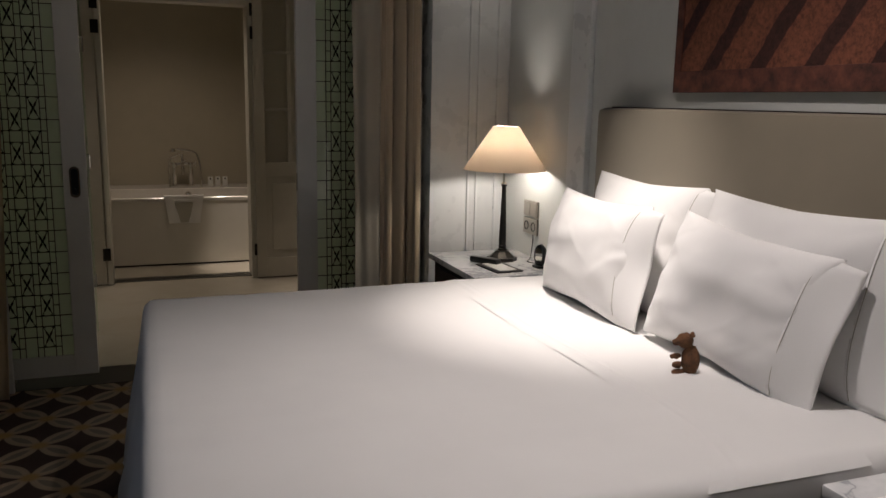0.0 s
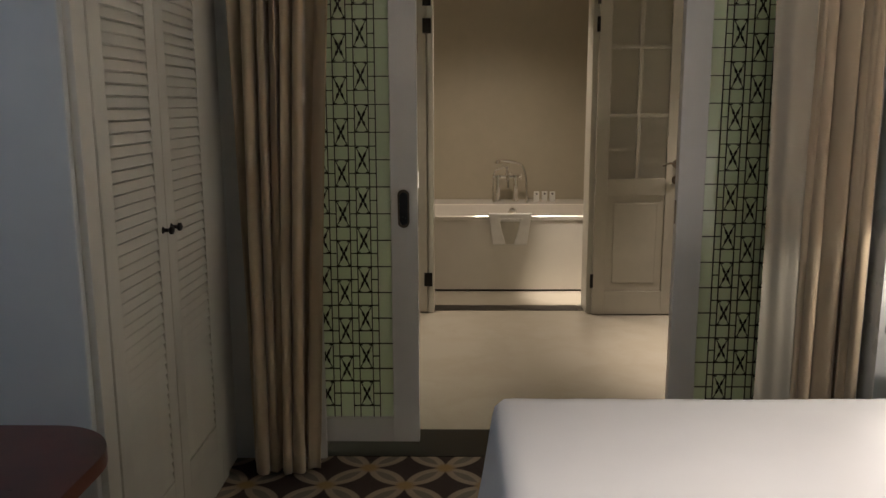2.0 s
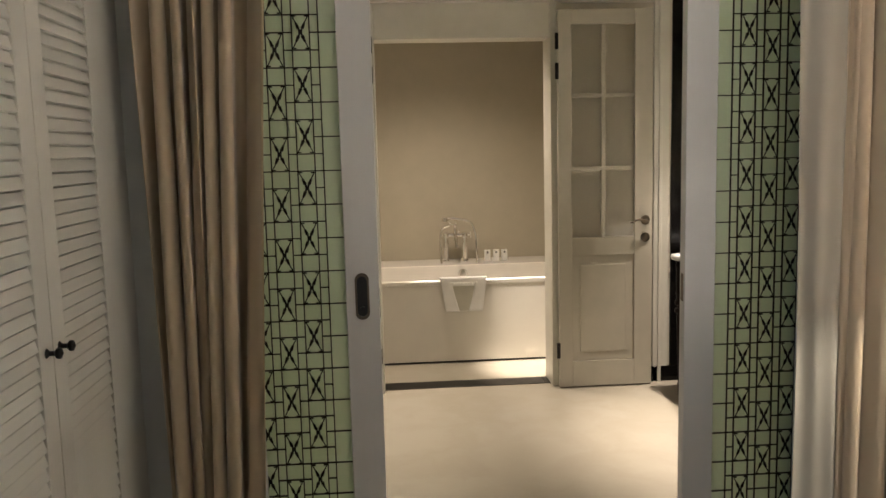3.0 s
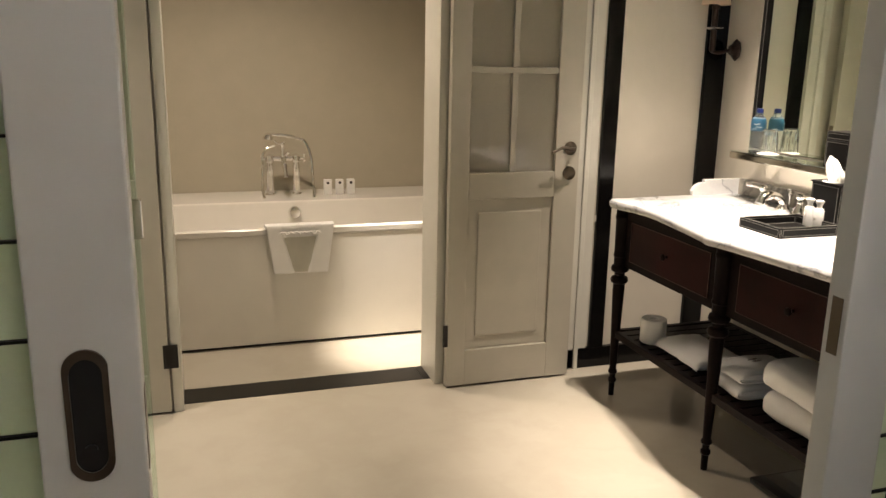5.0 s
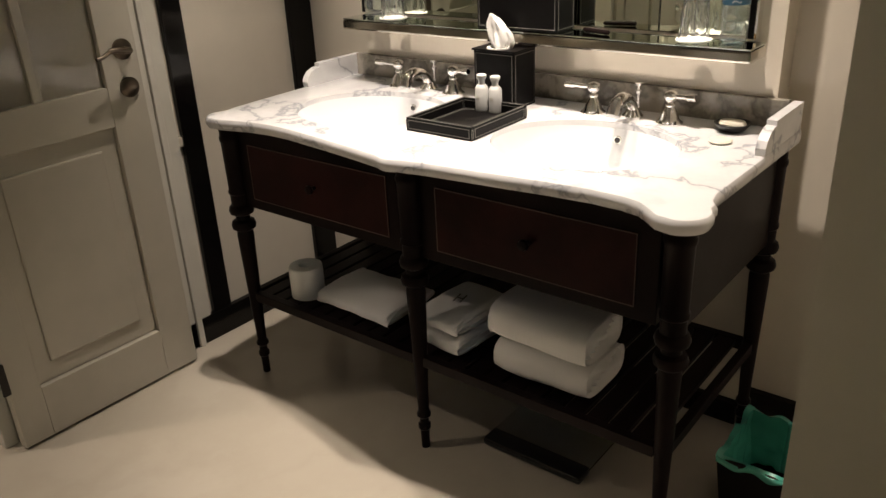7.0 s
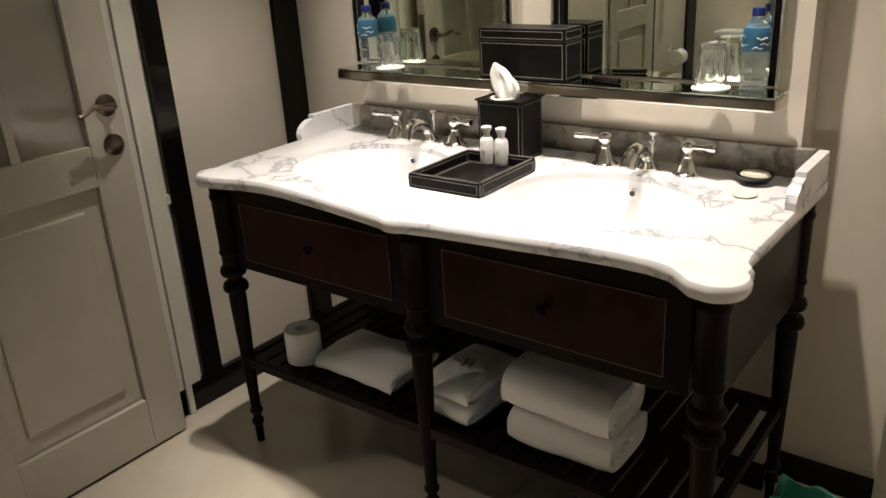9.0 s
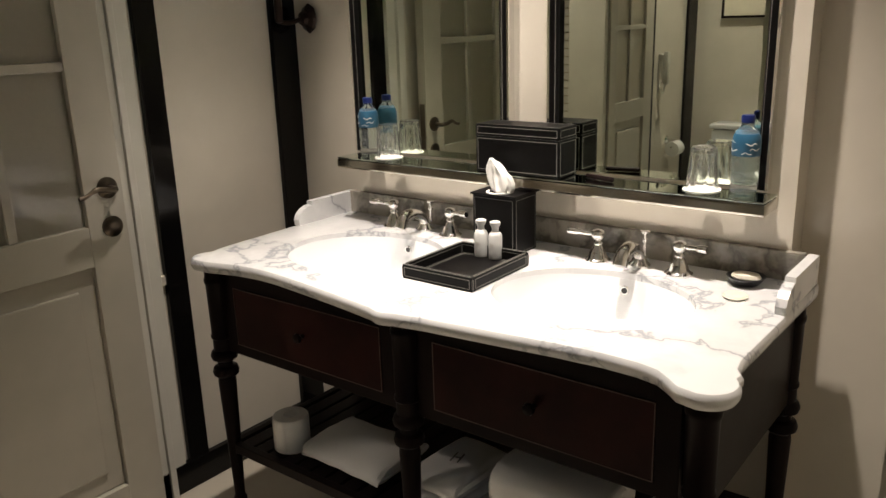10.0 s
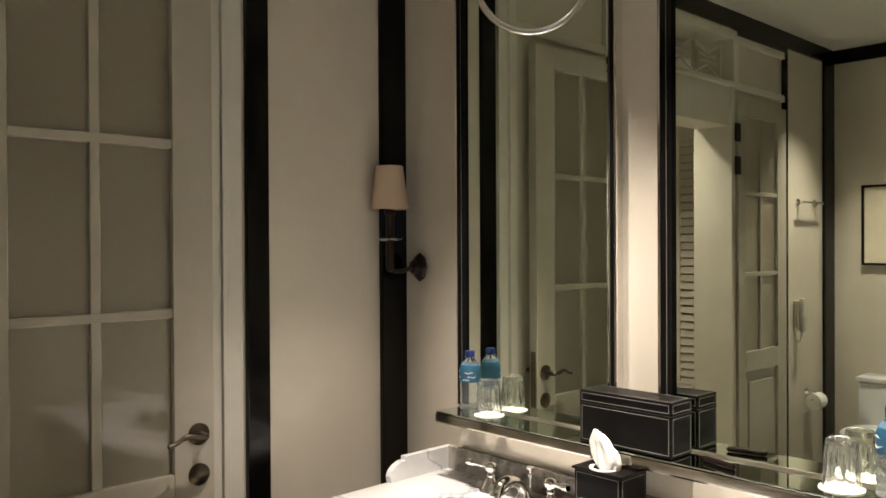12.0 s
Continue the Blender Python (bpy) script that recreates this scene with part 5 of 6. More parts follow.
def basin_tap(y):
    t = thing("basin_tap", (1.965, y, TOP), "chrome three-piece basin tap with two lever handles", "tap", "basin taps")
    for s in (1, -1):
        hnd = part("handle_base", lathe([(0.034, 0), (0.034, 0.005), (0.028, 0.009), (0.024, 0.014), (0.021, 0.026), (0.014, 0.038), (0.010, 0.044), (0.0135, 0.049), (0.010, 0.054), (0.010, 0.058), (0.016, 0.064), (0.018, 0.072), (0.015, 0.080), (0.007, 0.084), (0.0005, 0.085)], 20, (0, s * 0.108, 0)), "chrome", t, smooth=True)
        part("lever", tube(arc([(0, s * 0.108, 0.071), (-0.008, s * 0.13, 0.073), (-0.016, s * 0.16, 0.076), (-0.022, s * 0.183, 0.078)]), [0.006] * 6 + [0.0065] * 6 + [0.0095] * 6 + [0.008], 10), "chrome", hnd, "chrome lever", True)
    part("spout_base", lathe([(0.028, 0), (0.028, 0.005), (0.021, 0.012), (0.016, 0.022), (0.0005, 0.03)], 20, (0.015, 0, 0)), "chrome", t, smooth=True)
    part("spout", tube(arc([(0.020, 0, 0.012), (0.0, 0, 0.044), (-0.040, 0, 0.061), (-0.080, 0, 0.054), (-0.096, 0, 0.028)]), [0.014] * 8 + [0.015] * 5 + [0.018] * 8 + [0.019] * 4, 14), "chrome", t, smooth=True)
    part("pull_rod", lathe([(0.004, 0.02), (0.004, 0.055), (0.008, 0.056), (0.008, 0.063), (0.004, 0.067), (0.004, 0.076), (0.012, 0.079), (0.012, 0.084), (0.0005, 0.085)], 14, (0.045, 0.0, 0)), "chrome", t, smooth=True)


basin_tap(5.37)
basin_tap(6.06)


def stitched_box(parent, x0, y0, z0, x1, y1, z1, name="body", seam=None):
    """A leather-covered box with pale stitching along its edges."""
    b = part(name, boxes((x0, y0, z0, x1, y1, z1), bev=0.003), "leather", parent, "black leather covering")
    rows, e, i, t = [], 0.0008, 0.007, 0.0006
    spans = [(z0, z1)] if seam is None else [(z0, seam), (seam, z1)]
    for za, zb in spans:
        for xx, sx in ((x0, -1), (x1, 1)):
            a, c = (xx - t, xx) if sx < 0 else (xx, xx + t)
            for z in (za + i, zb - i):
                rows.append((a, y0 + i, z - e, c, y1 - i, z + e))
            for y in (y0 + i, y1 - i):
                rows.append((a, y - e, za + i, c, y + e, zb - i))
        for yy, sy in ((y0, -1), (y1, 1)):
            a, c = (yy - t, yy) if sy < 0 else (yy, yy + t)
            for z in (za + i, zb - i):
                rows.append((x0 + i, a, z - e, x1 - i, c, z + e))
            for x in (x0 + i, x1 - i):
                rows.append((x - e, a, za + i, x + e, c, zb - i))
    for x in (x0 + i, x1 - i):
        rows.append((x - e, y0 + i, z1, x + e, y1 - i, z1 + t))
    for y in (y0 + i, y1 - i):
        rows.append((x0 + i, y - e, z1, x1 - i, y + e, z1 + t))
    part("stitching", boxes(*rows), "thread", b, "pale stitching", kind="stuff")
    if seam is not None:
        part("lid_gap", boxes((x0 - 0.0004, y0 - 0.0004, seam - 0.001, x1 + 0.0004, y1 + 0.0004, seam + 0.001)), "blackplastic", b)
    return b


t = thing("tray", (1.71, 5.71, TOP), "open black leather tray with pale stitching on the marble top", "tray")
stitched_box(t, -0.118, -0.098, 0, 0.118, 0.098, 0.006, "bottom")
for r in ((-0.125, -0.105, 0, -0.117, 0.105, 0.036), (0.117, -0.105, 0, 0.125, 0.105, 0.036), (-0.117, -0.105, 0, 0.117, -0.097, 0.036), (-0.117, 0.097, 0, 0.117, 0.105, 0.036)):
    stitched_box(t, *r, name="side")
t = thing("tissue_box", (1.932, 5.742, TOP), "black leather tissue box with pale stitching", "tissue box")
stitched_box(t, -0.052, -0.067, 0, 0.056, 0.067, 0.157)
part("lid", boxes((-0.057, -0.072, 0.157, 0.061, 0.072, 0.163), bev=0.002), "leather", t, "black leather lid")
part("opening_rim", lathe([(0.036, 0.163), (0.036, 0.166), (0.028, 0.166), (0.028, 0.163)], 28, (-0.022, 0, 0)), "paper", t, "white rim of the opening", True)


def tissue(u, v):
    a = 2 * math.pi * u
    w = 0.040 * max(0.02, math.sin(math.pi * (0.16 + 0.81 * v))) ** 0.65
    crease = 0.0045 * math.sin(3 * a + 2 * v) + 0.0025 * math.sin(8 * a - 3 * v) + 0.003 * noise.noise((3 * math.cos(a), 3 * math.sin(a), 4 * v))
    return (-0.023 + (0.013 * (1 - 0.5 * v) + crease) * math.sin(a), (w + crease) * math.cos(a) - 0.008 + 0.022 * v * v, 0.160 + 0.086 * v + 0.008 * v * math.cos(a))


o = part("tissue", sheet(tissue, 60, 16), "paper", t, "crumpled white tissue", True)
o.modifiers.new("thick", "SOLIDIFY").thickness = 0.0008
for y in (5.745, 5.700):
    b = thing("lotion_bottle", (1.825, y, TOP + 0.007), "small frosted white lotion bottle in the leather tray", "bottle", "bottles in the tray")
    part("bottle_body", lathe([(0.0005, 0), (0.017, 0.001), (0.018, 0.006), (0.018, 0.062), (0.014, 0.070), (0.009, 0.073), (0.009, 0.078)], 20), "plastic_white", b, smooth=True)
    part("cap", lathe([(0.009, 0.078), (0.0095, 0.084), (0.014, 0.092), (0.014, 0.098), (0.010, 0.100), (0.0005, 0.101)], 18), "plastic_white", b, "clear frosted cap", True)
    part("text_bar", boxes((-0.0186, -0.006, 0.040, -0.018, 0.006, 0.042), (-0.0186, -0.004, 0.036, -0.018, 0.004, 0.0375)), "plastic", b)
t = thing("wrapped_soap", (1.872, 5.095, TOP), "flat round cream soap lying on the marble", "soap")
part("soap_body", lathe([(0.0005, 0), (0.024, 0.001), (0.028, 0.005), (0.024, 0.009), (0.0005, 0.010)], 24), "soap", t, smooth=True)
t = thing("soap_dish", (1.975, 5.105, TOP), "black soap dish with an oval cream soap", "soap dish")
part("dish", lathe([(0.0005, 0.004), (0.030, 0.004), (0.040, 0.016), (0.044, 0.022), (0.041, 0.022), (0.030, 0.009), (0.0005, 0.008)], 24), "blackplastic", t, smooth=True)
part("soap_bar", lathe([(0.0005, 0), (0.024, 0.002), (0.030, 0.009), (0.026, 0.016), (0.0005, 0.019)], 24), "soap", t, "cream soap bar", True, m=pose(0, 0, 0.010) @ Matrix.Diagonal((0.8, 1.15, 1, 1)))


# ---- shelf and mirrors ----
t = thing("glass_shelf", (1.995, 5.72, 1.09), "mirrored glass shelf under the wall mirrors", "shelf")
part("shelf_top", boxes((-0.058, -0.652, -0.004, 0.045, 0.648, 0.0), bev=0.0008), "shelfglass", t)
part("shelf_edge", boxes((-0.060, -0.655, -0.034, 0.048, 0.651, -0.005), bev=0.006), "smoke", t, "dark mirrored edge")


def mirror(y0, y1):
    m = thing("wall_mirror", (MIR_X, (y0 + y1) / 2, 1.094), "tall mirror in a black leather frame with a chrome edge", "mirror", "mirrors over the vanity")
    w, h = (y1 - y0) / 2, 1.33
    part("chrome_edge", boxes((-0.030, -w, 0, 0, -w + 0.007, h), (-0.030, w - 0.007, 0, 0, w, h), (-0.030, -w + 0.007, h - 0.007, 0, w - 0.007, h), bev=0.001), "chrome", m, "thin chrome edge")
    part("leather_frame", boxes((-0.027, -w + 0.007, 0, 0, -w + 0.027, h - 0.007), (-0.027, w - 0.027, 0, 0, w - 0.007, h - 0.007), (-0.027, -w + 0.027, h - 0.027, 0, w - 0.027, h - 0.007), bev=0.002), "leather", m, "black leather frame")
    part("frame_stitching", boxes((-0.0278, -w + 0.022, 0, -0.0270, -w + 0.0235, h - 0.02), (-0.0278, w - 0.0235, 0, -0.0270, w - 0.022, h - 0.02)), "thread", m, kind="stuff")
    bm = bmesh.new()
    W, H, bv = w - 0.027, h - 0.027, 0.014
    o_ = [bm.verts.new((-0.010, y, z)) for y, z in ((-W, 0), (W, 0), (W, H), (-W, H))]
    i_ = [bm.verts.new((-0.0125, y, z)) for y, z in ((-W + bv, bv * 0.2), (W - bv, bv * 0.2), (W - bv, H - bv), (-W + bv, H - bv))]
    bm.faces.new(i_)
    for k in range(4):
        bm.faces.new((o_[k], o_[(k + 1) % 4], i_[(k + 1) % 4], i_[k]))
    part("mirror_glass", bm, "mirror", m, "mirror glass")


mirror(5.795, 6.385)
mirror(5.092, 5.675)
t = thing("mirror_ring", (1.80, 5.87, 2.235), "polished chrome ring of a swing-arm shaving mirror", "shaving mirror")
bm = bmesh.new()
tube([(0.0, 0.135 * math.sin(2 * math.pi * k / 40), 0.135 * math.cos(2 * math.pi * k / 40)) for k in range(41)], 0.0085, 10, bm)
part("rim", bm, "chrome", t, smooth=True, m=pose(0, 0, 0, 0, 0, 40))
part("arm", tube(arc([(0.0, 0, 0.14), (0.05, -0.03, 0.20), (0.15, -0.10, 0.22), (0.262, -0.135, 0.22)]), 0.007, 8), "chrome", t, smooth=True)

t = thing("amenity_box", (2.0, 5.71, 1.0905), "long black leather amenity box with a lid and pale stitching", "box")
stitched_box(t, -0.048, -0.124, 0, 0.044, 0.136, 0.130, seam=0.098)
t = thing("pen", (1.99, 5.49, 1.0905), "dark brown wooden pen lying on the glass shelf", "pen")
part("barrel", tube([(-0.012, -0.044, 0.0065), (-0.011, -0.041, 0.0065), (0.011, 0.041, 0.0065), (0.012, 0.045, 0.0065)], [0.003, 0.0065, 0.006, 0.002], 10), "dark", t, smooth=True)


def water_bottle(y):
    b = thing("water_bottle", (2.013, y, 1.0905), "small clear water bottle with a blue cap and blue label", "bottle", "water bottles")
    part("bottle_body", lathe([(0.0005, 0.003), (0.020, 0.0), (0.030, 0.004), (0.031, 0.018), (0.0285, 0.024), (0.031, 0.030), (0.031, 0.045), (0.0285, 0.050), (0.031, 0.056), (0.031, 0.080), (0.030, 0.084), (0.031, 0.088), (0.031, 0.122), (0.026, 0.140), (0.016, 0.152), (0.0135, 0.156), (0.0135, 0.166)], 28), "bottle", b, "clear ribbed plastic", True).visible_shadow = False
    part("label_band", lathe([(0.0313, 0.088), (0.0317, 0.089), (0.0317, 0.122), (0.0296, 0.131), (0.0268, 0.138), (0.0262, 0.138)], 28), "label", b, "blue label with white waves", True)
    bm = bmesh.new()
    for k, (z, a0, a1, w) in enumerate(((0.116, -60, -15, 0.0012), (0.101, 20, 70, 0.0009), (0.104, -75, -30, 0.0008), (0.096, -40, 0, 0.0007), (0.121, 30, 75, 0.0007))):
        pts = [(-0.0318 * math.cos(radians(a0 + (a1 - a0) * q / 9)), 0.0318 * math.sin(radians(a0 + (a1 - a0) * q / 9)), z + 0.0022 * math.sin(q * 0.9 + k)) for q in range(10)]
        tube(pts, w, 5, bm)
    part("label_wave", bm, "paper", b, "white wave on the label")
    part("neck_ring", lathe([(0.0135, 0.157), (0.016, 0.158), (0.016, 0.160), (0.0135, 0.161)], 18), "bottle", b, smooth=True)
    part("cap", lathe([(0.0145, 0.162), (0.0148, 0.176), (0.013, 0.179), (0.0005, 0.179)], 20), "blue", b, "blue screw cap", True)


water_bottle(6.298)
water_bottle(5.138)


def tumbler(y):
    g = thing("drinking_glass", (2.006, y, 1.0905), "clear faceted tumbler upside down on a white paper coaster", "glass", "glasses on the shelf")
    part("coaster", lathe([(0.0005, 0.0), (0.044, 0.0), (0.044, 0.0015), (0.0005, 0.0018)], 28), "paper", g, "white paper coaster")
    n = 30
    bm = bmesh.new()
    prof = [(0.0375, 0.002, 0), (0.0370, 0.016, 0.03), (0.0355, 0.045, 0.10), (0.0325, 0.078, 0.06), (0.0300, 0.098, 0), (0.027, 0.102, 0), (0.0005, 0.102, 0), (0.0005, 0.090, 0), (0.025, 0.090, 0), (0.0295, 0.078, 0), (0.0325, 0.05, 0), (0.0355, 0.002, 0)]
    rings = [[bm.verts.new((r * (1 - f * (k % 3 == 0)) * math.cos(2 * math.pi * k / n), r * (1 - f * (k % 3 == 0)) * math.sin(2 * math.pi * k / n), z)) for k in range(n)] for r, z, f in prof]
    for a, b in zip(rings, rings[1:] + rings[:1]):
        for i in range(n):
            bm.faces.new((a[i], a[(i + 1) % n], b[(i + 1) % n], b[i]))
    part("tumbler", bm, "clear", g, "clear faceted glass").visible_shadow = False


tumbler(6.213)
tumbler(5.232)


# ---- towels and paper on the lower shelf ----
def folded_towel(name, at, size, turn, label, layers=1, seed=0, parent=None):
    """A terry towel folded flat, with rounded folded edges and open layers."""
    t = parent or thing(name, at, label, "towel", "towels under the vanity")
    w, d, h = size
    for L in range(layers):
        z0 = L * h / layers

        def fn(u, v, z0=z0, L=L):
            # closed cross-section in x and z, run along y
            a = 2 * math.pi * u
            hh = h / layers / 2
            ca, sa = math.cos(a), math.sin(a)
            x = (abs(ca) ** 0.45) * (1 if ca > 0 else -1) * w / 2
            z = (abs(sa) ** 0.7) * (1 if sa > 0 else -1) * hh * 0.98
            y = (v - 0.5) * d
            endf = 1 - 0.35 * (abs(2 * v - 1) ** 10)
            z *= endf
            k = 0.004 * noise.noise((x * 14 + seed, y * 14, z * 10 + L)) + 0.006 * noise.noise((x * 5 + seed, y * 5, L))
            slump = 0.012 * (x / (w / 2)) ** 2 * (1 if z > 0 else 0)
            return (x + k, y + k, max(0.001, z0 + hh + z + k * (1 if z > 0 else 0.2) - slump * (0 if L < layers - 1 else 1)))
        bm = sheet(fn, 48, 22)
        part("fold", bm, "towel", t, smooth=True, m=pose(0, 0, 0, 0, 0, turn))
        # the open ends, a spiral of cloth
        for s in (-1, 1):
            bm = bmesh.new()
            for q in range(3):
                f = 1 - 0.28 * q
                ring = []
                for k in range(32):
                    a = 2 * math.pi * k / 32
                    ca, sa = math.cos(a), math.sin(a)
                    ring.append(bm.verts.new(((abs(ca) ** 0.5) * (1 if ca > 0 else -1) * w / 2 * (1 - 0.06 * q) * 0.985, s * (d / 2 - 0.003 - (0.010 if q % 2 else 0.0)), z0 + h / layers / 2 + (abs(sa) ** 0.7) * (1 if sa > 0 else -1) * h / layers / 2 * 0.64 * f)))
                if q:
                    for k in range(32):
                        bm.faces.new((prev[k], prev[(k + 1) % 32], ring[(k + 1) % 32], ring[k]))
                prev = ring
            bm.faces.new(prev)
            part("fold_edge", bm, "towel", t, smooth=True, m=pose(0, 0, 0, 0, 0, turn))
    return t


Z_S = 0.304
folded_towel("hand_towel", (1.625, 6.02, Z_S), (0.22, 0.29, 0.055), 0, "white terry towel folded flat on the slatted shelf", 1, 2)
folded_towel("hand_towel", (1.615, 5.672, Z_S), (0.24, 0.155, 0.12), -4, "two white terry hand towels folded on the slatted shelf", 2, 7)
t = thing("embroidered_mark", (1.60, 5.672, Z_S + 0.1225), "grey embroidered initial on the hand towel", "embroidery")
part("stroke", boxes((-0.022, 0.008, 0, 0.022, 0.012, 0.002), (-0.022, -0.012, 0, 0.022, -0.008, 0.002), (-0.002, -0.008, 0, 0.002, 0.008, 0.002), bev=0.0006), "thread", t, m=pose(0, 0, 0, 0, 0, 10))


def towel_roll(at, size, label, seed):
    """A bath towel folded into a thick soft roll lying along y."""
    t = thing("bath_towel", at, label, "towel", "bath towels under the vanity")
    w, d, h = size

    def fn(u, v):
        a = 2 * math.pi * u - math.pi / 2
        ca, sa = math.cos(a), math.sin(a)
        x = (abs(ca) ** 0.62) * (1 if ca > 0 else -1) * w / 2
        z = h / 2 + (abs(sa) ** 0.62) * (1 if sa > 0 else -1) * h / 2
        y = (v - 0.5) * d
        k = 0.004 * noise.noise((x * 12, y * 9, seed)) + 0.006 * noise.noise((x * 4, y * 4, seed + 3))
        e = 1 - 0.06 * abs(2 * v - 1) ** 8
        return (x * e + k, y, max(0.0, h / 2 + (z - h / 2) * e + k))
    part("roll", sheet(fn, 56, 26), "towel", t, smooth=True)
    for s in (-1, 1):
        bm = bmesh.new()
        prev = None
        for q in range(9):
            f = 0.955 - 0.105 * q
            yy = s * (d / 2 - 0.001 - (0.014 if q % 2 else 0.0))
            ring = [bm.verts.new(((abs(math.cos(a)) ** 0.62) * (1 if math.cos(a) > 0 else -1) * w / 2 * f + 0.006 * (1 - f), yy, h / 2 + (abs(math.sin(a)) ** 0.62) * (1 if math.sin(a) > 0 else -1) * h / 2 * f)) for a in [2 * math.pi * k / 36 for k in range(36)]]
            if prev:
                for k in range(36):
                    bm.faces.new((prev[k], prev[(k + 1) % 36], ring[(k + 1) % 36], ring[k]))
            prev = ring
        bm.faces.new(prev)
        part("coiled_end", bm, "towel", t, smooth=True)


towel_roll((1.605, 5.362, Z_S), (0.21, 0.27, 0.095), "thick white bath towel folded on the slatted shelf", 1)
towel_roll((1.600, 5.372, Z_S + 0.093), (0.20, 0.28, 0.100), "thick white bath towel rolled on top of another", 8)
t = thing("toilet_roll", (1.545, 6.235, Z_S), "white toilet roll standing on the slatted shelf", "toilet roll")
part("paper_roll", lathe([(0.020, 0.001), (0.050, 0.0), (0.052, 0.004), (0.052, 0.098), (0.050, 0.102), (0.020, 0.102), (0.020, 0.03)], 32), "paper", t, smooth=True)
part("loose_sheet", sheet(lambda u, v: ((0.0535 + 0.003 * u) * math.cos(2.4 + 1.2 * u), (0.0535 + 0.003 * u) * math.sin(2.4 + 1.2 * u), 0.004 + 0.094 * v), 10, 3), "paper", t, smooth=True)

# ---- bin, scale ----
t = thing("waste_bin", (1.735, 4.84, 0), "square black leather waste bin with a green plastic liner", "waste bin")
bm = bmesh.new()
for r0, r1, z0, z1 in ((0.085, 0.105, 0.0, 0.200),):
    lo, hi = [bm.verts.new((x * r0, y * r0, z0)) for x, y in ((-1, -1), (1, -1), (1, 1), (-1, 1))], [bm.verts.new((x * r1, y * r1, z1)) for x, y in ((-1, -1), (1, -1), (1, 1), (-1, 1))]
    inn = [bm.verts.new((x * 0.095, y * 0.095, z1)) for x, y in ((-1, -1), (1, -1), (1, 1), (-1, 1))]
    dp = [bm.verts.new((x * 0.078, y * 0.078, 0.01)) for x, y in ((-1, -1), (1, -1), (1, 1), (-1, 1))]
    bm.faces.new(lo[::-1]), bm.faces.new(dp)
    for A, B in ((lo, hi), (hi, inn), (inn, dp)):
        for i in range(4):
            bm.faces.new((A[i], A[(i + 1) % 4], B[(i + 1) % 4], B[i]))
part("bucket", bm, "leather", t)


def liner(u, v):
    a = 2 * math.pi * u
    q = max(abs(math.cos(a)), abs(math.sin(a)))
    crumple = 0.006 * noise.noise((4 * math.cos(a), 4 * math.sin(a), 6 * v))
    if v > 0.8:
        r, z = 0.1075 / q, 0.206 - (v - 0.8) * 0.10 + 0.006 * math.sin(9 * a)
    else:
        r, z = (0.094 - 0.03 * (0.8 - v)) / q, 0.205 - (0.8 - v) * 0.15 + 0.010 * math.sin(5 * a) * (0.8 - v)
    back = max(0, math.cos(a - 0.6)) * max(0, 1 - abs(v - 0.8) * 6)
    return ((r + crumple - 0.01 * back) * math.cos(a), (r + crumple - 0.01 * back) * math.sin(a), z + crumple + 0.030 * back)


o = part("liner", sheet(liner, 96, 24), "green", t, "crumpled green plastic liner", True)
o.modifiers.new("thick", "SOLIDIFY").thickness = 0.0006
t = thing("bathroom_scale", (1.70, 5.42, 0), "flat black bathroom scale with a glass plate under the vanity", "scale")
part("housing", boxes((-0.145, -0.155, 0.006, -0.085, 0.155, 0.030), bev=0.008), "blackplastic", t, smooth=True)
part("plate", boxes((-0.145, -0.155, 0.018, 0.145, 0.155, 0.025), bev=0.003), "clear", t, "clear glass plate").visible_shadow = False
for x in (-0.12, 0.12):
    for y in (-0.13, 0.13):
        part("foot", lathe([(0.015, 0), (0.015, 0.018)], 12, (x, y, 0)), "blackplastic", t)

# ---- sconce ----
t = thing("wall_sconce", (2.138, 6.655, 1.51), "wall sconce with a faceted dark mount and a small peach shade", "wall lamp", turn=-14)
bm = lathe([(0.044, 0), (0.050, -0.006), (0.044, -0.014), (0.026, -0.022), (0.022, -0.036), (0.0005, -0.040)], 8, axis="x")
part("mount", bm, "bronze_dark", t, "faceted dark bronze mount")
part("arm", tube(arc([(-0.03, 0, 0), (-0.08, 0.0, -0.012), (-0.115, 0.0, -0.005), (-0.118, 0.0, 0.03)]), 0.008, 10), "bronze_dark", t, smooth=True)
part("candle_tube", lathe([(0.0005, -0.015), (0.011, -0.010), (0.0135, 0.0), (0.0135, 0.175), (0.018, 0.178), (0.018, 0.195), (0.0005, 0.197)], 16, (-0.118, 0, 0)), "bronze_dark", t, smooth=True)
part("drip_tray", lathe([(0.010, 0.088), (0.030, 0.092), (0.042, 0.098), (0.040, 0.095), (0.012, 0.084)], 20, (-0.118, 0, 0)), "chrome", t, "thin bright drip tray", True)
bm = bmesh.new()
n = 32
lo = [bm.verts.new((-0.118 + 0.064 * math.cos(2 * math.pi * k / n), 0.064 * math.sin(2 * math.pi * k / n), 0.195)) for k in range(n)]
hi = [bm.verts.new((-0.118 + 0.045 * math.cos(2 * math.pi * k / n), 0.045 * math.sin(2 * math.pi * k / n), 0.340)) for k in range(n)]
for k in range(n):
    bm.faces.new((lo[k], lo[(k + 1) % n], hi[(k + 1) % n], hi[k]))
part("shade", bm, "sconce", t, "small peach silk shade", True)


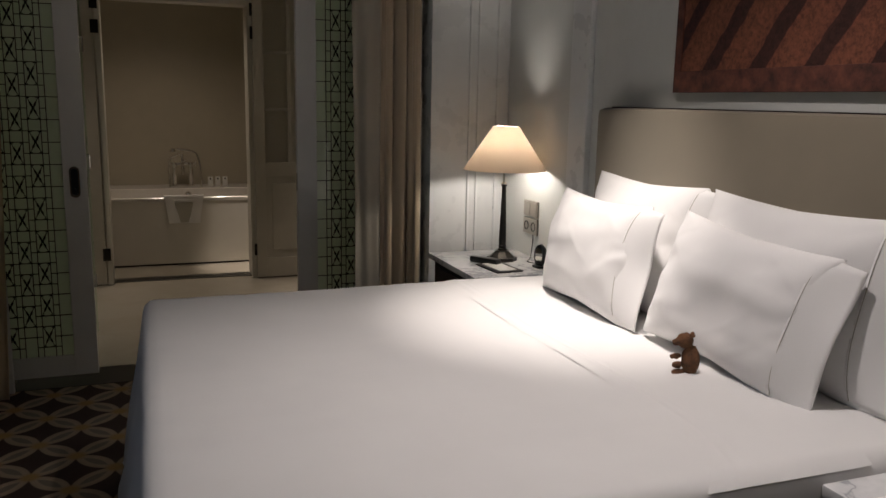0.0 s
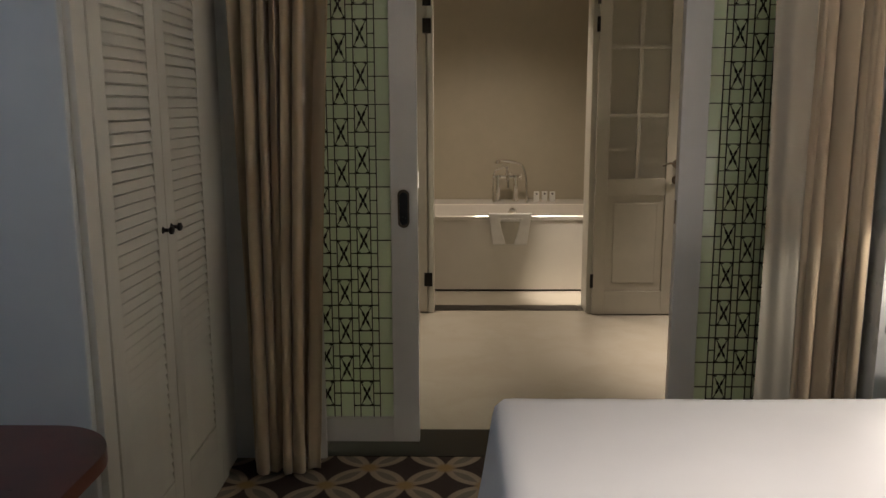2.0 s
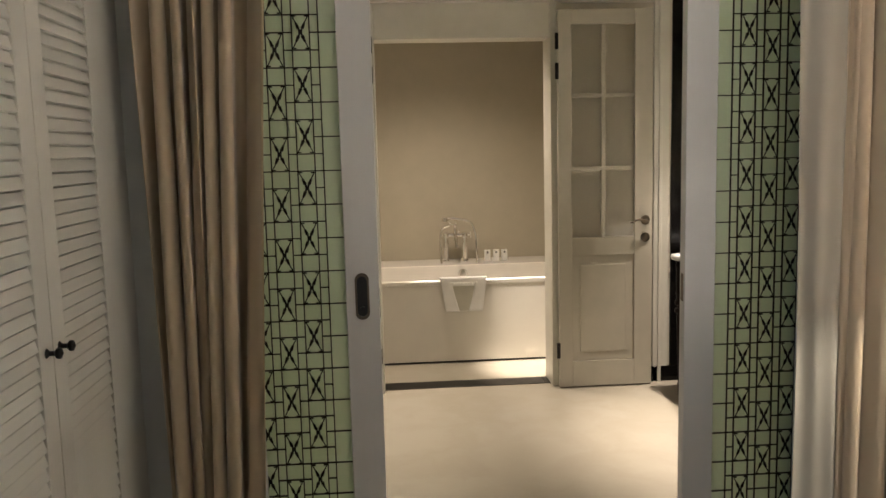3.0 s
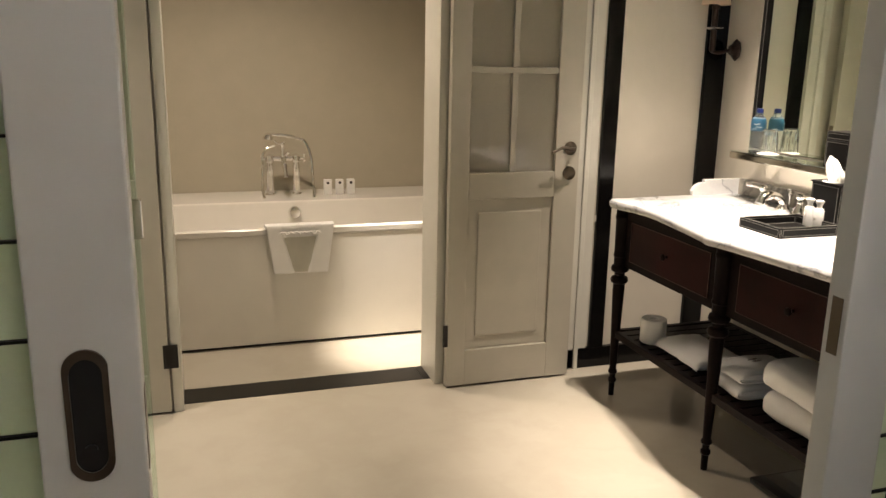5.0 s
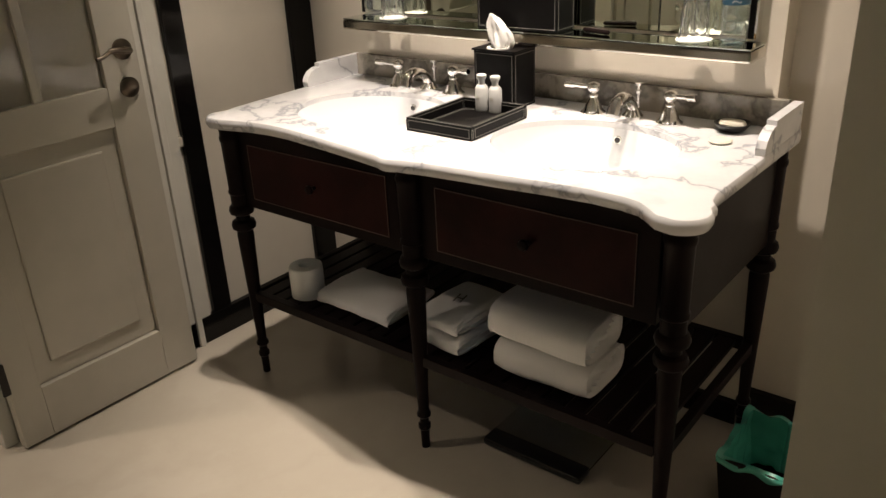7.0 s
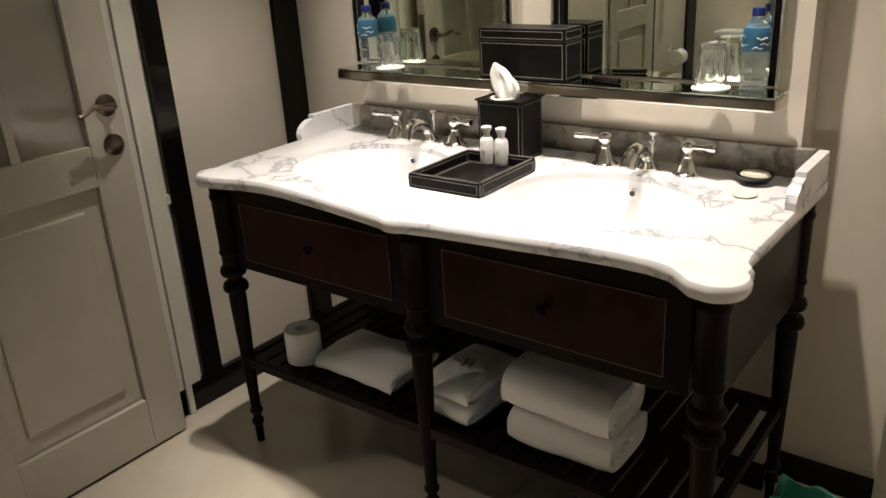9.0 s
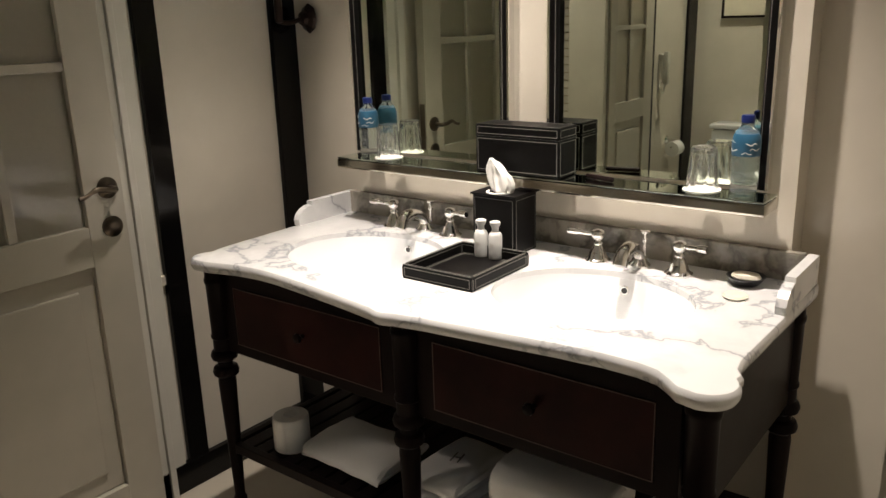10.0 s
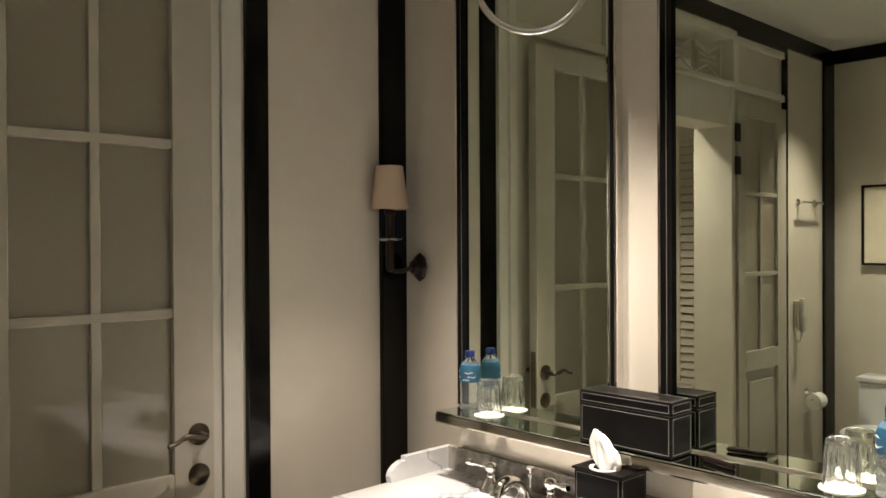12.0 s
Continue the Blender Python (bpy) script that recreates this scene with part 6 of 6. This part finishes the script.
# ---- things across the bathroom, seen in the mirrors ----
t = thing("wall_telephone", (-1.225, 6.747, 1.135), "pale grey wall telephone with a coiled cord", "telephone")
part("cradle", boxes((-0.035, -0.03, -0.09, 0.035, 0, 0.09), bev=0.006), "plastic", t)
part("handset", boxes((-0.026, -0.06, -0.105, 0.026, -0.03, 0.105), bev=0.012), "plastic", t, smooth=True)
part("cord", tube(arc([(0, -0.04, -0.10), (0.03, -0.04, -0.16), (0.06, -0.03, -0.13), (0.05, -0.02, -0.07)]), 0.005, 8), "plastic", t, smooth=True)
t = thing("robe_hook", (-1.36, 6.749, 1.835), "chrome double robe hook on the far wall", "hook")
for x in (-0.15, 0.10):
    part("rose", lathe([(0.0005, -0.016), (0.014, -0.014), (0.026, -0.004), (0.026, 0)], 18, (x, 0, 0), axis="y"), "chrome", t, smooth=True)
    part("peg", tube([(x, -0.01, 0), (x, -0.055, 0)], 0.008, 10), "chrome", t, smooth=True)
part("bar", tube([(-0.17, -0.05, 0), (0.15, -0.05, 0)], 0.007, 10), "chrome", t, smooth=True)
t = thing("toilet_roll_holder", (-1.38, 6.749, 0.64), "chrome toilet roll holder with a white roll", "toilet roll holder")
part("bracket", lathe([(0.0005, -0.02), (0.014, -0.018), (0.028, -0.004), (0.028, 0)], 18, axis="y"), "chrome", t, smooth=True)
part("holder_arm", tube(arc([(0, -0.015, 0), (0, -0.06, -0.005), (0.0, -0.065, -0.03), (-0.07, -0.065, -0.04), (0.07, -0.065, -0.04)]), 0.006, 8), "chrome", t, smooth=True)
part("paper_roll", lathe([(0.018, -0.05), (0.05, -0.05), (0.05, 0.05), (0.018, 0.05)], 28, (0, -0.065, -0.055), axis="x"), "paper", t, smooth=True)


def toilet():
    t = thing("toilet", (-1.5, 6.33, 0), "white ceramic toilet with a rounded cistern", "toilet")
    bm = bmesh.new()
    box(bm, -0.29, -0.19, 0.38, -0.10, 0.19, 0.70, bev=0.03)
    part("cistern", bm, "ceramic", t, smooth=True)
    part("cistern_lid", boxes((-0.295, -0.20, 0.702, -0.09, 0.20, 0.735), bev=0.012), "ceramic", t, smooth=True)
    bm = bmesh.new()
    prof = [(0.62, 0.0), (0.60, 0.08), (0.58, 0.2), (0.85, 0.34), (0.98, 0.40), (0.95, 0.415)]
    rings = [[bm.verts.new((0.12 + 0.26 * f * math.cos(2 * math.pi * k / 32), 0.18 * f * math.sin(2 * math.pi * k / 32), z)) for k in range(32)] for f, z in prof]
    for a, b in zip(rings, rings[1:]):
        for i in range(32):
            bm.faces.new((a[i], a[(i + 1) % 32], b[(i + 1) % 32], b[i]))
    bm.faces.new(rings[0]), bm.faces.new(rings[-1])
    part("bowl", bm, "ceramic", t, smooth=True)
    bm = prism([(0.12 + 0.265 * math.cos(2 * math.pi * k / 32), 0.19 * math.sin(2 * math.pi * k / 32)) for k in range(32)], 0.42, 0.44)
    part("lid", bm, "ceramic", t, "closed lid", True)


toilet()
t = thing("framed_picture", (WEST + 0.001, 6.29, 1.435), "dark framed picture with a cream mount and a small brown panel", "picture")
part("frame", boxes((0, -0.265, 0, 0.025, -0.25, 0.52), (0, 0.25, 0, 0.025, 0.265, 0.52), (0, -0.25, 0, 0.025, 0.25, 0.015), (0, -0.25, 0.505, 0.025, 0.25, 0.52), bev=0.002), "dark", t, "thin dark frame")
part("mount", boxes((0.004, -0.25, 0.015, 0.012, 0.25, 0.505)), "mount", t, "cream mount")
part("panel", boxes((0.012, -0.11, 0.12, 0.015, 0.11, 0.385)), "tan", t, "brown panel")
part("medal", lathe([(0.0005, 0.018), (0.016, 0.017), (0.020, 0.015)], 14, (0, 0, 0.30), axis="x"), "gold", t, "small golden medallion", True)


def downlight(x, y, z=CEIL):
    t = thing("downlight", (x, y, z), "small round recessed ceiling downlight, lit", "ceiling light", "ceiling downlights")
    part("bezel", lathe([(0.030, -0.002), (0.045, -0.004), (0.048, 0.0), (0.030, 0.0)], 24), "ceiling", t)
    o = part("lens", lathe([(0.0005, -0.001), (0.029, -0.001), (0.029, 0.0)], 20), "spot", t, "lit lens")
    o.visible_shadow = False


# the fitting at (0.25, 5.75) is added too, with its fill lamp
for nm, (x, y), p, ang in LIGHTS:
    downlight(x, y)
downlight(0.70, 7.20, 2.62)
downlight(0.0, 7.24, 2.62)
downlight(1.2, 2.35)
downlight(0.95, 1.6)
# added fitting for the unseen fill lamp by the bed's near side
downlight(1.2, 0.0)
